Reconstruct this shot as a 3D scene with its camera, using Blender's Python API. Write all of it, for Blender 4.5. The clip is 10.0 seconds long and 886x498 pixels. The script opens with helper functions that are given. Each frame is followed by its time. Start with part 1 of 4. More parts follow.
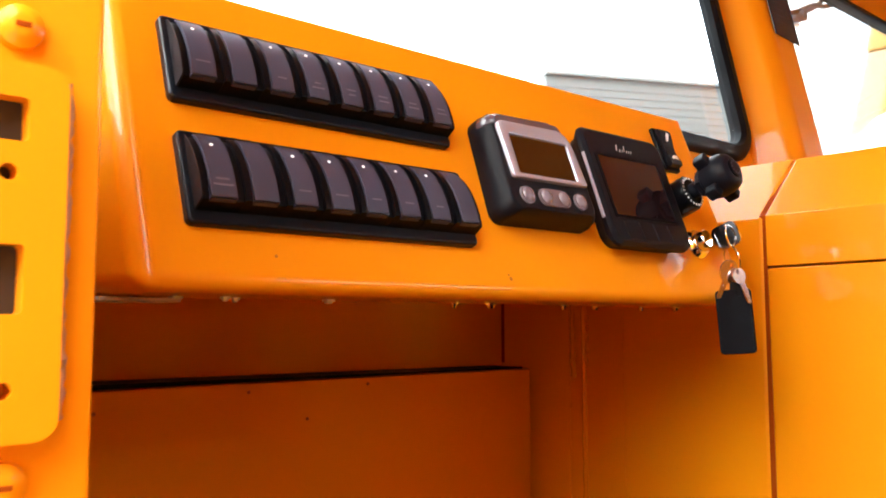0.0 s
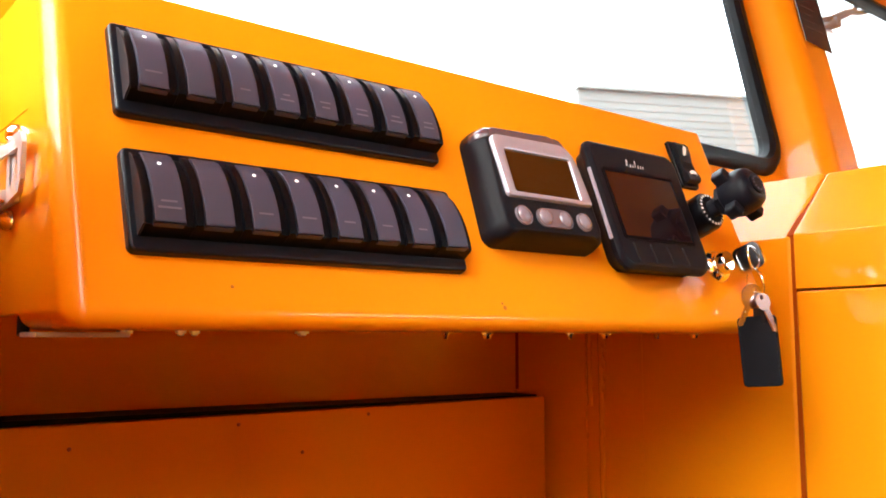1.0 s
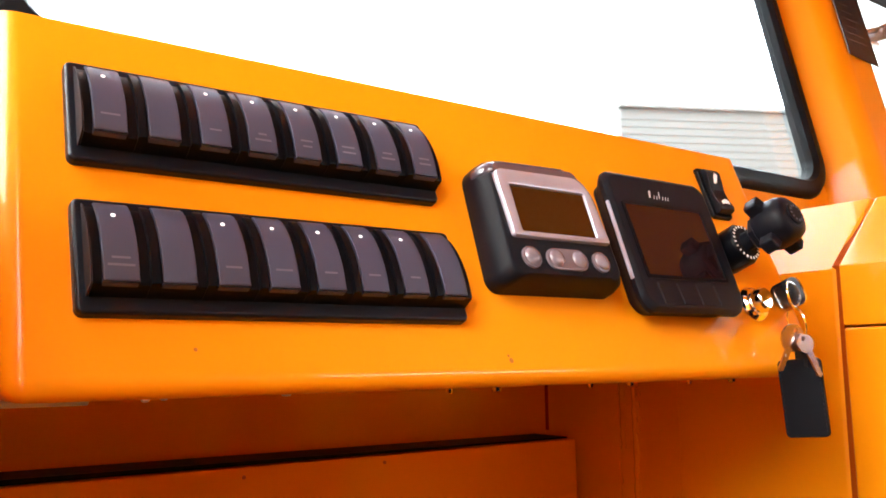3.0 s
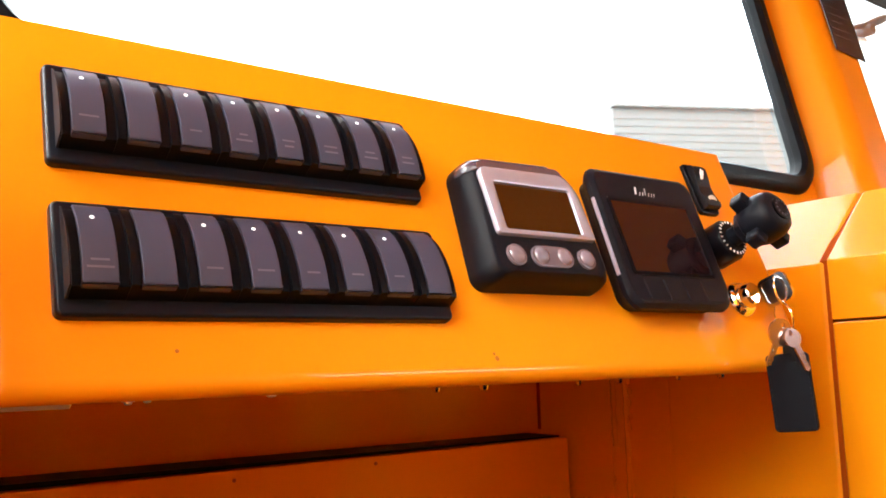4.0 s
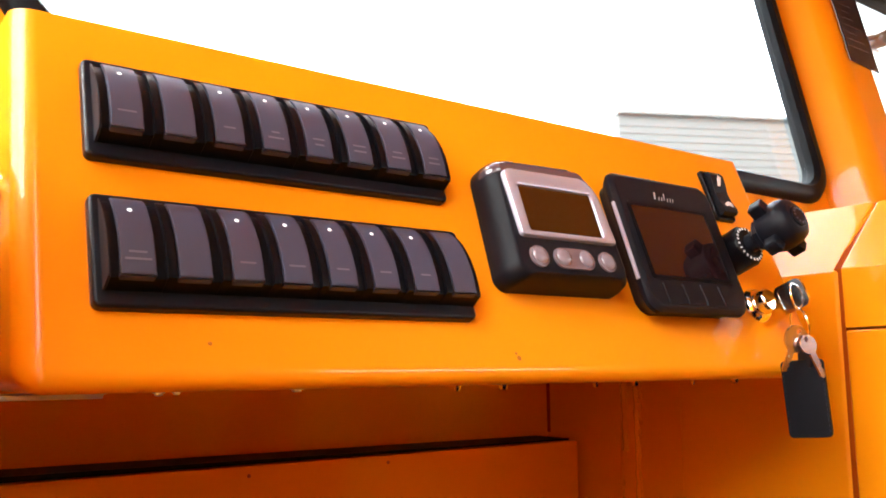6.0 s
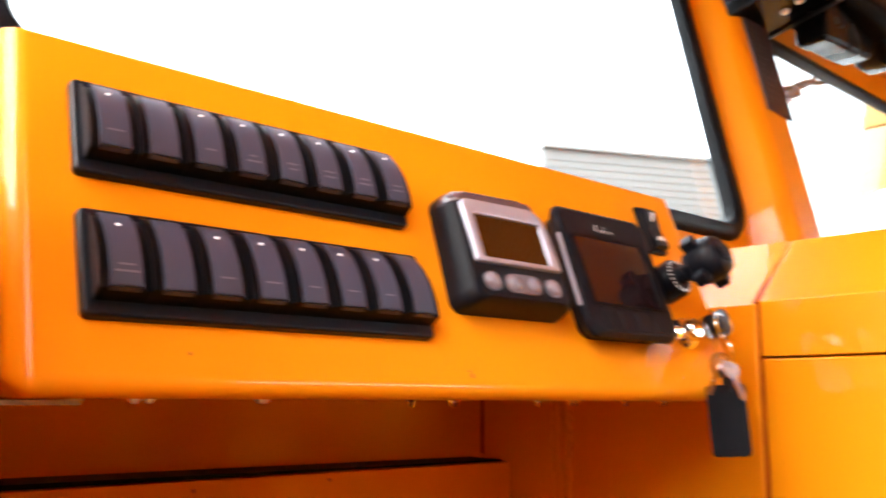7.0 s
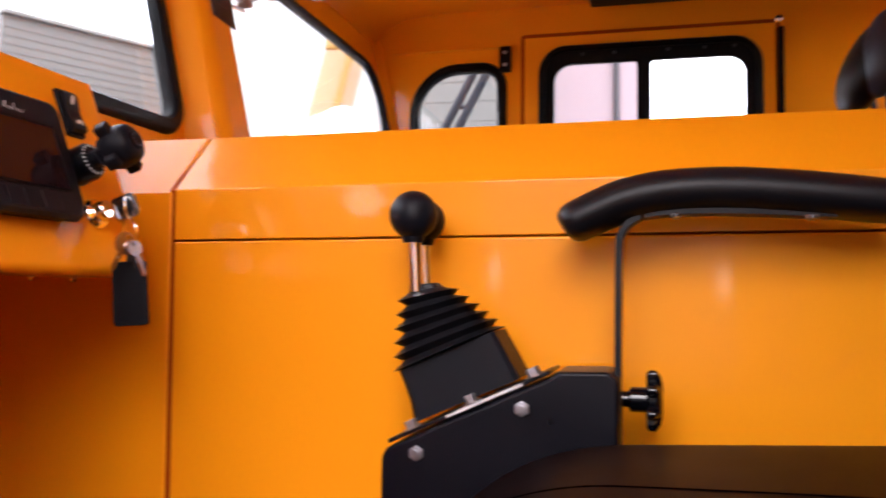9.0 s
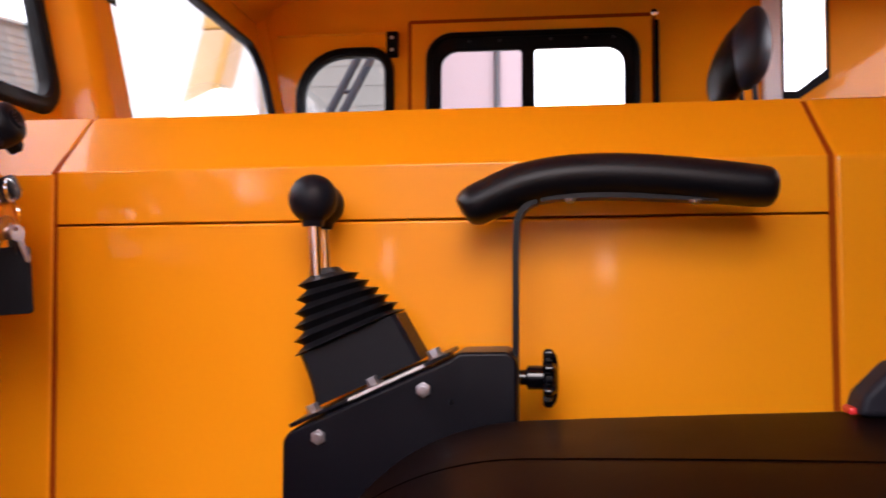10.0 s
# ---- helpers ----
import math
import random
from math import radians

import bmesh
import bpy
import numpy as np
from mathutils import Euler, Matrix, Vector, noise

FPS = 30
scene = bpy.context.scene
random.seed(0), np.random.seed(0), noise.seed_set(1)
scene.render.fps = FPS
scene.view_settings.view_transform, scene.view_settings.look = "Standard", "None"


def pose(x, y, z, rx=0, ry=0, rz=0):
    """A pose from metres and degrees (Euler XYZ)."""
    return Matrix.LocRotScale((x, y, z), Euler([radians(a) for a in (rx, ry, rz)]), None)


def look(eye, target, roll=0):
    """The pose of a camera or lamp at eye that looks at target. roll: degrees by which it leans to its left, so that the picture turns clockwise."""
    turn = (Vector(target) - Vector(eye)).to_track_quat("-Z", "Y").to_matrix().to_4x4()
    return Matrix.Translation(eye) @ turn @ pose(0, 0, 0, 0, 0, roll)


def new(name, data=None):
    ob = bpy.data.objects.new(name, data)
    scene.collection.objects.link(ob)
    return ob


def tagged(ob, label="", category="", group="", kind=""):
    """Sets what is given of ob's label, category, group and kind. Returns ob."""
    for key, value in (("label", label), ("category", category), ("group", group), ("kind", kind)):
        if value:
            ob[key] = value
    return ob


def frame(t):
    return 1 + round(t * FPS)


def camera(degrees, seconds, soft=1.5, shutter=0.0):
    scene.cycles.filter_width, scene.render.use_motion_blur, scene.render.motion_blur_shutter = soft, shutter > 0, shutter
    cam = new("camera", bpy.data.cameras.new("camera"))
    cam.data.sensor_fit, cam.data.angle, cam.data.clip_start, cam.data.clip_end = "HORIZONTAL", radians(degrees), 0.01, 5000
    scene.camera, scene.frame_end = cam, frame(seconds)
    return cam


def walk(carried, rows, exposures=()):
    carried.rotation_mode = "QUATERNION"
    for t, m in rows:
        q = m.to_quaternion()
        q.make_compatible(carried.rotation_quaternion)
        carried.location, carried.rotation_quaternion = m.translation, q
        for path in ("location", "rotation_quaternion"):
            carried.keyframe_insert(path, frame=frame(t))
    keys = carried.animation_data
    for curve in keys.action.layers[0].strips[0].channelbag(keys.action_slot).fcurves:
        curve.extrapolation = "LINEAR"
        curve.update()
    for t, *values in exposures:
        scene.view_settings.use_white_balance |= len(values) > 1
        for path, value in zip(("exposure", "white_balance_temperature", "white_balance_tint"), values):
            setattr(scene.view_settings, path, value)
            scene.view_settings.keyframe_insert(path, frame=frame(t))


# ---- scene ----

# ------------------------------------------------------------------ camera
cam = camera(54.8, 10.0, soft=1.7, shutter=0.6)
PATH = [  # seconds, x, y, z, yaw, pitch, roll
    (0.0, -0.2347, -0.5166, 0.9588, -41.19, 4.96, 0.08),
    (0.5, -0.2019, -0.5080, 0.9666, -40.27, 5.77, 0.31),
    (1.0, -0.1712, -0.4955, 0.9716, -38.89, 5.98, 0.05),
    (1.5, -0.1536, -0.4871, 0.9771, -37.79, 6.92, -0.01),
    (2.0, -0.1376, -0.4782, 0.9885, -36.84, 6.89, 0.21),
    (2.5, -0.1164, -0.4774, 0.9901, -36.53, 7.44, 0.08),
    (2.7, -0.1154, -0.4736, 0.9941, -36.02, 7.44, 0.33),
    (4.0, -0.1077, -0.4770, 0.9917, -36.16, 7.57, 1.49),
    (4.5, -0.1090, -0.4774, 0.9919, -36.28, 7.82, 1.23),
    (5.0, -0.1113, -0.4768, 0.9923, -36.16, 7.65, 0.79),
    (5.5, -0.1138, -0.4757, 0.9895, -35.89, 7.55, 0.70),
    (5.7, -0.1138, -0.4757, 0.9895, -35.56, 7.55, 0.70),
    (6.8, -0.1664, -0.4646, 0.9813, -39.61, 9.72, -0.90),
    (7.0, -0.1658, -0.4860, 0.9804, -41.22, 9.66, -0.58),
    (7.5, -0.1701, -0.5268, 0.9750, -49.24, 7.94, -0.75),
    (7.7, -0.1670, -0.5428, 0.9691, -52.70, 7.18, -0.74),
    (8.0, -0.1612, -0.5644, 0.9633, -56.67, 5.66, -0.48),
    (8.2, -0.1649, -0.5702, 0.9655, -60.30, 4.90, -0.40),
    (8.5, -0.1788, -0.5724, 0.9695, -67.48, 4.96, -0.05),
    (8.8, -0.1938, -0.5767, 0.9640, -72.45, 3.05, -0.30),
    (9.0, -0.2031, -0.5784, 0.9607, -75.68, 3.14, -0.57),
    (9.5, -0.2175, -0.5643, 0.9602, -79.27, 2.50, -1.26),
    (10.0, -0.2131, -0.5618, 0.9580, -83.59, 2.23, 0.08),
]
ROWS = [(t, pose(x, y, z, 90 + p, 0, w) @ pose(0, 0, 0, 0, 0, -r)) for t, x, y, z, w, p, r in PATH]
walk(cam, ROWS, [(0.0, 4.2, 6400, 0), (0.5, 4.5, 6400, 0), (1.0, 4.55, 6400, 0), (7.0, 4.52, 6400, 2), (7.5, 4.36, 6400, 7), (8.2, 4.01, 6450, 12), (9.0, 3.65, 6600, 18), (10.0, 3.48, 6800, 22)])

# ------------------------------------------------------------------ light
world = bpy.data.worlds.new("overcast_sky")
scene.world = world
world.use_nodes = True
wn, wl = world.node_tree.nodes, world.node_tree.links
sky = wn.new("ShaderNodeTexSky")
sky.sky_type = "NISHITA"
sky.sun_disc = False
sky.sun_elevation, sky.sun_rotation = radians(41), radians(260)
sky.air_density, sky.dust_density, sky.ozone_density = 1.0, 2.0, 0.8
haze = wn.new("ShaderNodeMix")  # thin even cloud over the whole sky
haze.data_type = "RGBA"
haze.inputs["Factor"].default_value = 0.80
haze.inputs["B"].default_value = (4.7, 4.8, 5.0, 1)
wl.new(sky.outputs[0], haze.inputs["A"])
wl.new(haze.outputs["Result"], wn["Background"].inputs[0])
wn["Background"].inputs[1].default_value = 0.15
sun = new("sun", bpy.data.lights.new("sun", "SUN"))
sun.data.energy, sun.data.angle, sun.data.color = 0.10, radians(30), (1.0, 0.96, 0.9)
sun.matrix_world = look((-5.9, -1.04, 5.8), (0, 0, 0.6))


# ------------------------------------------------------------------ materials
def material(name, color, rough=0.5, metal=0.0, coat=0.0, vary=0.06, scale=9.0, bump=0.0, bump_scale=300.0, rough_vary=0.08,
             transmission=0.0, ior=1.45, emit=0.0, spec=0.5, wave=0.0, ripple=1.0):
    """A surface with a large soft drift of tone, a fine grain, and uneven gloss."""
    m = bpy.data.materials.new(name)
    m.use_nodes = True
    n, l = m.node_tree.nodes, m.node_tree.links
    b = n["Principled BSDF"]
    co = n.new("ShaderNodeTexCoord")
    big, small = n.new("ShaderNodeTexNoise"), n.new("ShaderNodeTexNoise")
    big.inputs["Scale"].default_value, big.inputs["Detail"].default_value = scale, 4
    small.inputs["Scale"].default_value, small.inputs["Detail"].default_value = bump_scale, 3
    l.new(co.outputs["Object"], big.inputs["Vector"])
    l.new(co.outputs["Object"], small.inputs["Vector"])
    mix = n.new("ShaderNodeMix")
    mix.data_type = "RGBA"
    mix.inputs["A"].default_value = (*[c * (1 - vary) for c in color], 1)
    mix.inputs["B"].default_value = (*[min(1, c * (1 + vary)) for c in color], 1)
    l.new(big.outputs["Fac"], mix.inputs["Factor"])
    l.new(mix.outputs["Result"], b.inputs["Base Color"])
    rr = n.new("ShaderNodeMapRange")
    rr.inputs["To Min"].default_value, rr.inputs["To Max"].default_value = max(0.02, rough - rough_vary), min(1, rough + rough_vary)
    l.new(big.outputs["Fac"], rr.inputs["Value"])
    l.new(rr.outputs["Result"], b.inputs["Roughness"])
    b.inputs["Metallic"].default_value = metal
    b.inputs["Coat Weight"].default_value, b.inputs["Coat Roughness"].default_value = coat, 0.05
    b.inputs["Transmission Weight"].default_value, b.inputs["IOR"].default_value = transmission, ior
    b.inputs["Specular IOR Level"].default_value = spec
    b.inputs["Coat IOR"].default_value = 1.45
    if emit:
        b.inputs["Emission Color"].default_value, b.inputs["Emission Strength"].default_value = (*color, 1), emit
    if bump:
        bp = n.new("ShaderNodeBump")
        bp.inputs["Strength"].default_value, bp.inputs["Distance"].default_value = bump, 0.001
        l.new(small.outputs["Fac"], bp.inputs["Height"])
        l.new(bp.outputs["Normal"], b.inputs["Normal"])
    if wave:
        roll, wb = n.new("ShaderNodeTexNoise"), n.new("ShaderNodeBump")
        roll.inputs["Scale"].default_value, roll.inputs["Detail"].default_value = 7.0, 1
        wb.inputs["Strength"].default_value, wb.inputs["Distance"].default_value = 1.0, wave
        lay = n.new("ShaderNodeMapping")
        lay.inputs["Scale"].default_value = (1, 1, ripple)
        l.new(co.outputs["Object"], lay.inputs["Vector"])
        l.new(lay.outputs["Vector"], roll.inputs["Vector"])
        l.new(roll.outputs["Fac"], wb.inputs["Height"])
        l.new(wb.outputs["Normal"], b.inputs["Coat Normal"])
        if bump:
            l.new(wb.outputs["Normal"], bp.inputs["Normal"])
    return m


ORANGE = material("orange_gloss_paint", (0.80, 0.274, 0.005), 0.38, coat=0.38, vary=0.05, scale=5, bump=0.05, bump_scale=420, spec=0.15, wave=0.0025)
HOODPAINT = material("orange_hood_paint", (0.80, 0.274, 0.005), 0.38, coat=0.65, vary=0.05, scale=5, bump=0.05, bump_scale=420, spec=0.15, wave=0.0030, ripple=0.3)
HOODPAINT.node_tree.nodes["Principled BSDF"].inputs["Coat Roughness"].default_value = 0.09
# this dark red base colour carries the shade of gaps and joints
DARKGAP = material("dark_red_seam_gap_shade", (0.30, 0.052, 0.004), 0.8, spec=0.05)
# unseen floor; its dark orange is set to limit light bounced into the footwell
FLOORPAINT = material("floor_orange_set_for_bounce", (0.13, 0.034, 0.005), 0.6, vary=0.35, scale=7, bump=0.2, bump_scale=200, spec=0.2)
RUNS = material("glossy_orange_paint_run", (0.80, 0.274, 0.005), 0.2, coat=1.0, vary=0.05)
KEYGREY = material("grey_key_plastic", (0.040, 0.043, 0.073), 0.45, vary=0.05, bump=0.15, bump_scale=1800)
ENDGREY = material("dark_grey_end_plastic", (0.020, 0.018, 0.022), 0.5, vary=0.1, spec=0.2)
BLACK = material("black_plastic", (0.0025, 0.0025, 0.004), 0.34, vary=0.2, bump=0.1, bump_scale=1500, spec=0.13)
FRAMEBLACK = material("satin_black_frame_plastic", (0.003, 0.0045, 0.009), 0.34, vary=0.2, bump=0.1, bump_scale=1500, spec=0.32)
SLOTDARK = material("slot_shade_brown", (0.030, 0.017, 0.007), 0.8, vary=0.3, scale=120)
KNOBGLOSS = material("polished_black_bakelite", (0.002, 0.002, 0.0035), 0.12, vary=0.2, spec=0.5)
GLOSSBLACK = material("gloss_black_plastic", (0.0012, 0.0012, 0.002), 0.25, vary=0.2, spec=0.07)
SOFTBLACK = material("soft_black_plastic", (0.0048, 0.0052, 0.0085), 0.46, vary=0.12, bump=0.2, bump_scale=1500, spec=0.17)
RUBBER = material("black_rubber", (0.003, 0.003, 0.0045), 0.5, vary=0.25, bump=0.1, bump_scale=700, spec=0.12)
BELLOWS = material("matt_bellows_rubber", (0.0055, 0.0055, 0.008), 0.5, vary=0.2, bump=0.1, bump_scale=700, spec=0.25)
STEELBLACK = material("black_powder_coat", (0.0028, 0.0028, 0.0055), 0.32, vary=0.25, scale=14, bump=0.25, bump_scale=900, rough_vary=0.16, spec=0.19)
# blue in this base colour stands for sky reflected in the headrest
HEADLEATHER = material("headrest_leather_sky_tint", (0.008, 0.015, 0.030), 0.45, vary=0.2, bump=0.15, bump_scale=900, spec=0.5)
LEATHER = material("black_leather", (0.0032, 0.0031, 0.0048), 0.42, vary=0.2, bump=0.15, bump_scale=1500, spec=0.28)
FOBLEATHER = material("navy_black_leather", (0.0035, 0.0036, 0.0058), 0.55, vary=0.25, scale=60, bump=0.22, bump_scale=1400, spec=0.12)
SEAMBLACK = material("black_seam_thread", (0.0008, 0.0006, 0.0006), 0.9, vary=0.2, spec=0.0)
SEATVINYL = material("dark_seat_vinyl", (0.0032, 0.0010, 0.0011), 0.32, vary=0.25, bump=0.10, bump_scale=1200, spec=0.010)
BROWNVINYL = material("dark_brown_vinyl", (0.0045, 0.0032, 0.004), 0.4, vary=0.15, bump=0.1, bump_scale=900, spec=0.12)
CHROME = material("chrome", (0.93, 0.92, 0.92), 0.10, metal=1, vary=0.03)
# pink in this base colour stands for orange paint reflected in the keys
NICKEL = material("nickel_orange_tint", (0.62, 0.52, 0.50), 0.24, metal=1, vary=0.15, scale=90)
ROD = material("bright_steel_rod", (0.85, 0.85, 0.90), 0.22, metal=1, vary=0.05)
# darkened metal: the key bow's dark mirror reflection is in its colour
DARKCHROME = material("chrome_dark_reflection", (0.42, 0.41, 0.43), 0.2, metal=1, vary=0.1)
ZINC = material("zinc_plated_steel", (0.64, 0.65, 0.69), 0.36, metal=0.5, vary=0.12, scale=60)
SILVER = material("silver_bezel", (0.40, 0.385, 0.46), 0.24, metal=0.4, vary=0.04)
CLEAR = material("smoked_clear_plastic", (0.07, 0.06, 0.075), 0.06, transmission=0.15, vary=0.03)
SIDEGLOSS = material("pale_lavender_highlight", (0.36, 0.34, 0.42), 0.2, vary=0.05)
SCREEN = material("brown_lcd_screen", (0.040, 0.014, 0.003), 0.2, vary=0.1, scale=14, spec=0.25)
SCREEN2 = material("dark_glossy_screen", (0.013, 0.006, 0.007), 0.03, vary=0.1, rough_vary=0.01, spec=0.7)
BUTTON = material("pale_clear_button", (0.13, 0.11, 0.13), 0.12, coat=0.6, vary=0.08, scale=120)
BUTTONDOME = material("clear_button_dome", (0.17, 0.145, 0.175), 0.07, coat=1.0, vary=0.15, scale=300)
BOLTSTEEL = material("dull_zinc_bolt", (0.36, 0.36, 0.40), 0.3, metal=0.85, vary=0.25, scale=150)
MARKGREY = material("pale_grey_print", (0.50, 0.50, 0.53), 0.5, vary=0.05)
WHITE = material("white_print", (0.8, 0.8, 0.82), 0.5, vary=0.02)
PALEPRINT = material("worn_pale_print", (0.12, 0.115, 0.15), 0.6, vary=0.1)
LED = material("white_indicator_lens", (0.9, 0.9, 0.95), 0.3, vary=0.02, emit=0.05)
PALEGREY = material("pale_post_reflection", (0.78, 0.77, 0.80), 0.35, vary=0.05)
PLACARD = material("dark_brown_placard", (0.022, 0.009, 0.006), 0.35, vary=0.2)
PLACTEXT = material("placard_print", (0.075, 0.05, 0.045), 0.5)
RED = material("red_plastic", (0.5, 0.02, 0.02), 0.35)
BUCKLE = material("dark_grey_buckle_plastic", (0.012, 0.012, 0.017), 0.5, bump=0.15, bump_scale=1200, spec=0.12)
GLASS = material("window_glass", (0.95, 0.97, 0.97), 0.02, transmission=1.0, vary=0.01, rough_vary=0.01)
CONCRETE = material("worn_concrete_yard", (0.16, 0.155, 0.15), 0.85, vary=0.15, scale=0.6, bump=0.4, bump_scale=40)
CLADDING = material("grey_wall_cladding", (0.060, 0.058, 0.055), 0.6, vary=0.12, scale=0.7, bump=0.1, bump_scale=30)
BLOCKGREY = material("light_block_grey", (0.13, 0.12, 0.11), 0.9, vary=0.12, scale=1.2, bump=0.3, bump_scale=50)
PINKWALL = material("pale_pink_render", (0.20, 0.155, 0.175), 0.85, vary=0.06, scale=0.5, bump=0.2, bump_scale=30)
# orange paled in the base colour to show the glare on the mast
PALEORANGE = material("glare_paled_orange_steel", (0.27, 0.18, 0.10), 0.6, vary=0.10, scale=2)
OCHRE = material("ochre_steel", (0.24, 0.13, 0.025), 0.6, vary=0.1, scale=3)
BACKDROPGREY = material("pale_backdrop_grey", (0.31, 0.31, 0.315), 0.7, vary=0.05, scale=0.3, bump=0.1, bump_scale=20)
WHITEPAINT = material("white_vehicle_paint", (0.78, 0.79, 0.8), 0.3, coat=0.3, vary=0.03)
GREYSTEEL = material("grey_steel", (0.020, 0.021, 0.028), 0.5, metal=0.3, vary=0.15)
LADDER = material("dark_ladder_steel", (0.013, 0.014, 0.019), 0.7, vary=0.15, spec=0.1)
CHIP = material("paint_chip_brown", (0.42, 0.12, 0.01), 0.6)
RUST = material("chipped_primer", (0.42, 0.20, 0.13), 0.65, vary=0.35, scale=160)


# ------------------------------------------------------------------ mesh helpers
def finish(ob, smooth=True):
    if smooth:
        for p in ob.data.polygons:
            p.use_smooth = True
        ob.data.set_sharp_from_angle(angle=radians(38))
        if len(ob.data.polygons) > 8:
            wn_mod = ob.modifiers.new("even_normals", "WEIGHTED_NORMAL")
            wn_mod.keep_sharp, wn_mod.weight = True, 80
    return ob


def part(name, bm, mat, parent=None, label="", smooth=True, at=None):
    """One bmesh as one mesh object, under a thing or a part."""
    me = bpy.data.meshes.new(name)
    bmesh.ops.recalc_face_normals(bm, faces=bm.faces)
    bm.to_mesh(me)
    bm.free()
    me.materials.append(mat)
    ob = new(name, me)
    if parent is not None:
        ob.parent = parent
    if at is not None:
        ob.matrix_basis = at
    if label:
        tagged(ob, label)
    return finish(ob, smooth)


def thing(name, label, category, at=None, group="", kind=""):
    """An empty that carries the parts of one thing."""
    ob = new(name)
    ob.empty_display_size = 0.02
    if at is not None:
        ob.matrix_basis = at
    return tagged(ob, label, category, group, kind)


def bm_box(x0, x1, y0, y1, z0, z1, r=0.0, seg=2, bm=None):
    b = bmesh.new()
    m = Matrix.Translation(((x0 + x1) / 2, (y0 + y1) / 2, (z0 + z1) / 2)) @ Matrix.Diagonal((x1 - x0, y1 - y0, z1 - z0, 1))
    bmesh.ops.create_cube(b, size=1, matrix=m)
    if r:
        bmesh.ops.bevel(b, geom=b.edges[:], offset=r, segments=seg, profile=0.5, affect="EDGES")
    if bm is not None:
        return join(bm, b)
    return b


def join(a, b):
    """Adds the mesh b to the mesh a."""
    me = bpy.data.meshes.new("tmp")
    b.to_mesh(me)
    b.free()
    a.from_mesh(me)
    bpy.data.meshes.remove(me)
    return a


def bm_prism(poly, d0, d1, axis="x", r=0.0, seg=3, pick=None):
    """A polygon extruded along an axis. axis x: points are (y, z); y: (x, z); z: (x, y). pick: which edges to round, by a test of the two ends."""
    def place(p, d):
        return {"x": (d, p[0], p[1]), "y": (p[0], d, p[1]), "z": (p[0], p[1], d)}[axis]
    b = bmesh.new()
    lo = [b.verts.new(place(p, d0)) for p in poly]
    hi = [b.verts.new(place(p, d1)) for p in poly]
    b.faces.new(lo)
    b.faces.new(hi[::-1])
    for i in range(len(poly)):
        j = (i + 1) % len(poly)
        b.faces.new((lo[i], hi[i], hi[j], lo[j]))
    bmesh.ops.recalc_face_normals(b, faces=b.faces)
    if r:
        es = [e for e in b.edges if pick is None or pick(e.verts[0].co, e.verts[1].co)]
        bmesh.ops.bevel(b, geom=es, offset=r, segments=seg, profile=0.5, affect="EDGES")
    return b


def bm_cyl(p0, p1, r0, r1=None, n=24, bev=0.0):
    p0, p1 = Vector(p0), Vector(p1)
    b = bmesh.new()
    d = p1 - p0
    q = d.to_track_quat("Z", "Y").to_matrix().to_4x4()
    bmesh.ops.create_cone(b, cap_ends=True, segments=n, radius1=r0, radius2=r0 if r1 is None else r1, depth=d.length,
                          matrix=Matrix.Translation((p0 + p1) / 2) @ q)
    if bev:
        es = [e for e in b.edges if len(e.link_faces) == 2 and any(len(f.verts) > 4 for f in e.link_faces)]
        bmesh.ops.bevel(b, geom=es, offset=bev, segments=2, profile=0.5, affect="EDGES")
    return b


def bm_lathe(prof, n=32, m=None):
    """A profile of (radius, height) turned about z."""
    b = bmesh.new()
    rings = []
    for r, h in prof:
        rings.append([b.verts.new((r * math.cos(2 * math.pi * i / n), r * math.sin(2 * math.pi * i / n), h)) for i in range(n)])
    for a, c in zip(rings, rings[1:]):
        for i in range(n):
            b.faces.new((a[i], a[(i + 1) % n], c[(i + 1) % n], c[i]))
    b.faces.new(rings[0][::-1])
    b.faces.new(rings[-1])
    if m is not None:
        b.transform(m)
    return b


def bm_sweep(path, section, closed=False, up=(0, 0, 1), cap=True):
    """A closed section (across, up) swept along a path; section may be a function of the share of the way."""
    b = bmesh.new()
    up = Vector(up)
    pts = [Vector(p) for p in path]
    n, rings = len(pts), []
    for i, p in enumerate(pts):
        if closed:
            d = pts[(i + 1) % n] - pts[i - 1]
        else:
            d = pts[min(i + 1, n - 1)] - pts[max(i - 1, 0)]
        d.normalize()
        side = d.cross(up).normalized()
        top = side.cross(d).normalized()
        sec = section(i / (n - 1)) if callable(section) else section
        rings.append([b.verts.new(p + side * s + top * t) for s, t in sec])
    k = len(rings[0])
    for i in range(n if closed else n - 1):
        a, c = rings[i], rings[(i + 1) % n]
        for j in range(k):
            b.faces.new((a[j], a[(j + 1) % k], c[(j + 1) % k], c[j]))
    if cap and not closed:
        b.faces.new(rings[0])
        b.faces.new(rings[-1][::-1])
    return b


def circle(r, n=12, sx=1.0, sy=1.0):
    return [(r * sx * math.cos(2 * math.pi * i / n), r * sy * math.sin(2 * math.pi * i / n)) for i in range(n)]


def round_rect(x0, x1, y0, y1, r, n=8):
    """Corner points of a rounded rectangle; r: one radius or four (lower left, lower right, upper right, upper left)."""
    rs = r if isinstance(r, (tuple, list)) else (r,) * 4
    out = []
    for (cx, cy, a), q in zip(((x0, y0, 180), (x1, y0, 270), (x1, y1, 0), (x0, y1, 90)), rs):
        mx, my = cx + (q if cx == x0 else -q), cy + (q if cy == y0 else -q)
        for i in range(n + 1):
            t = radians(a + 90 * i / n)
            out.append((mx + q * math.cos(t), my + q * math.sin(t)))
    return out


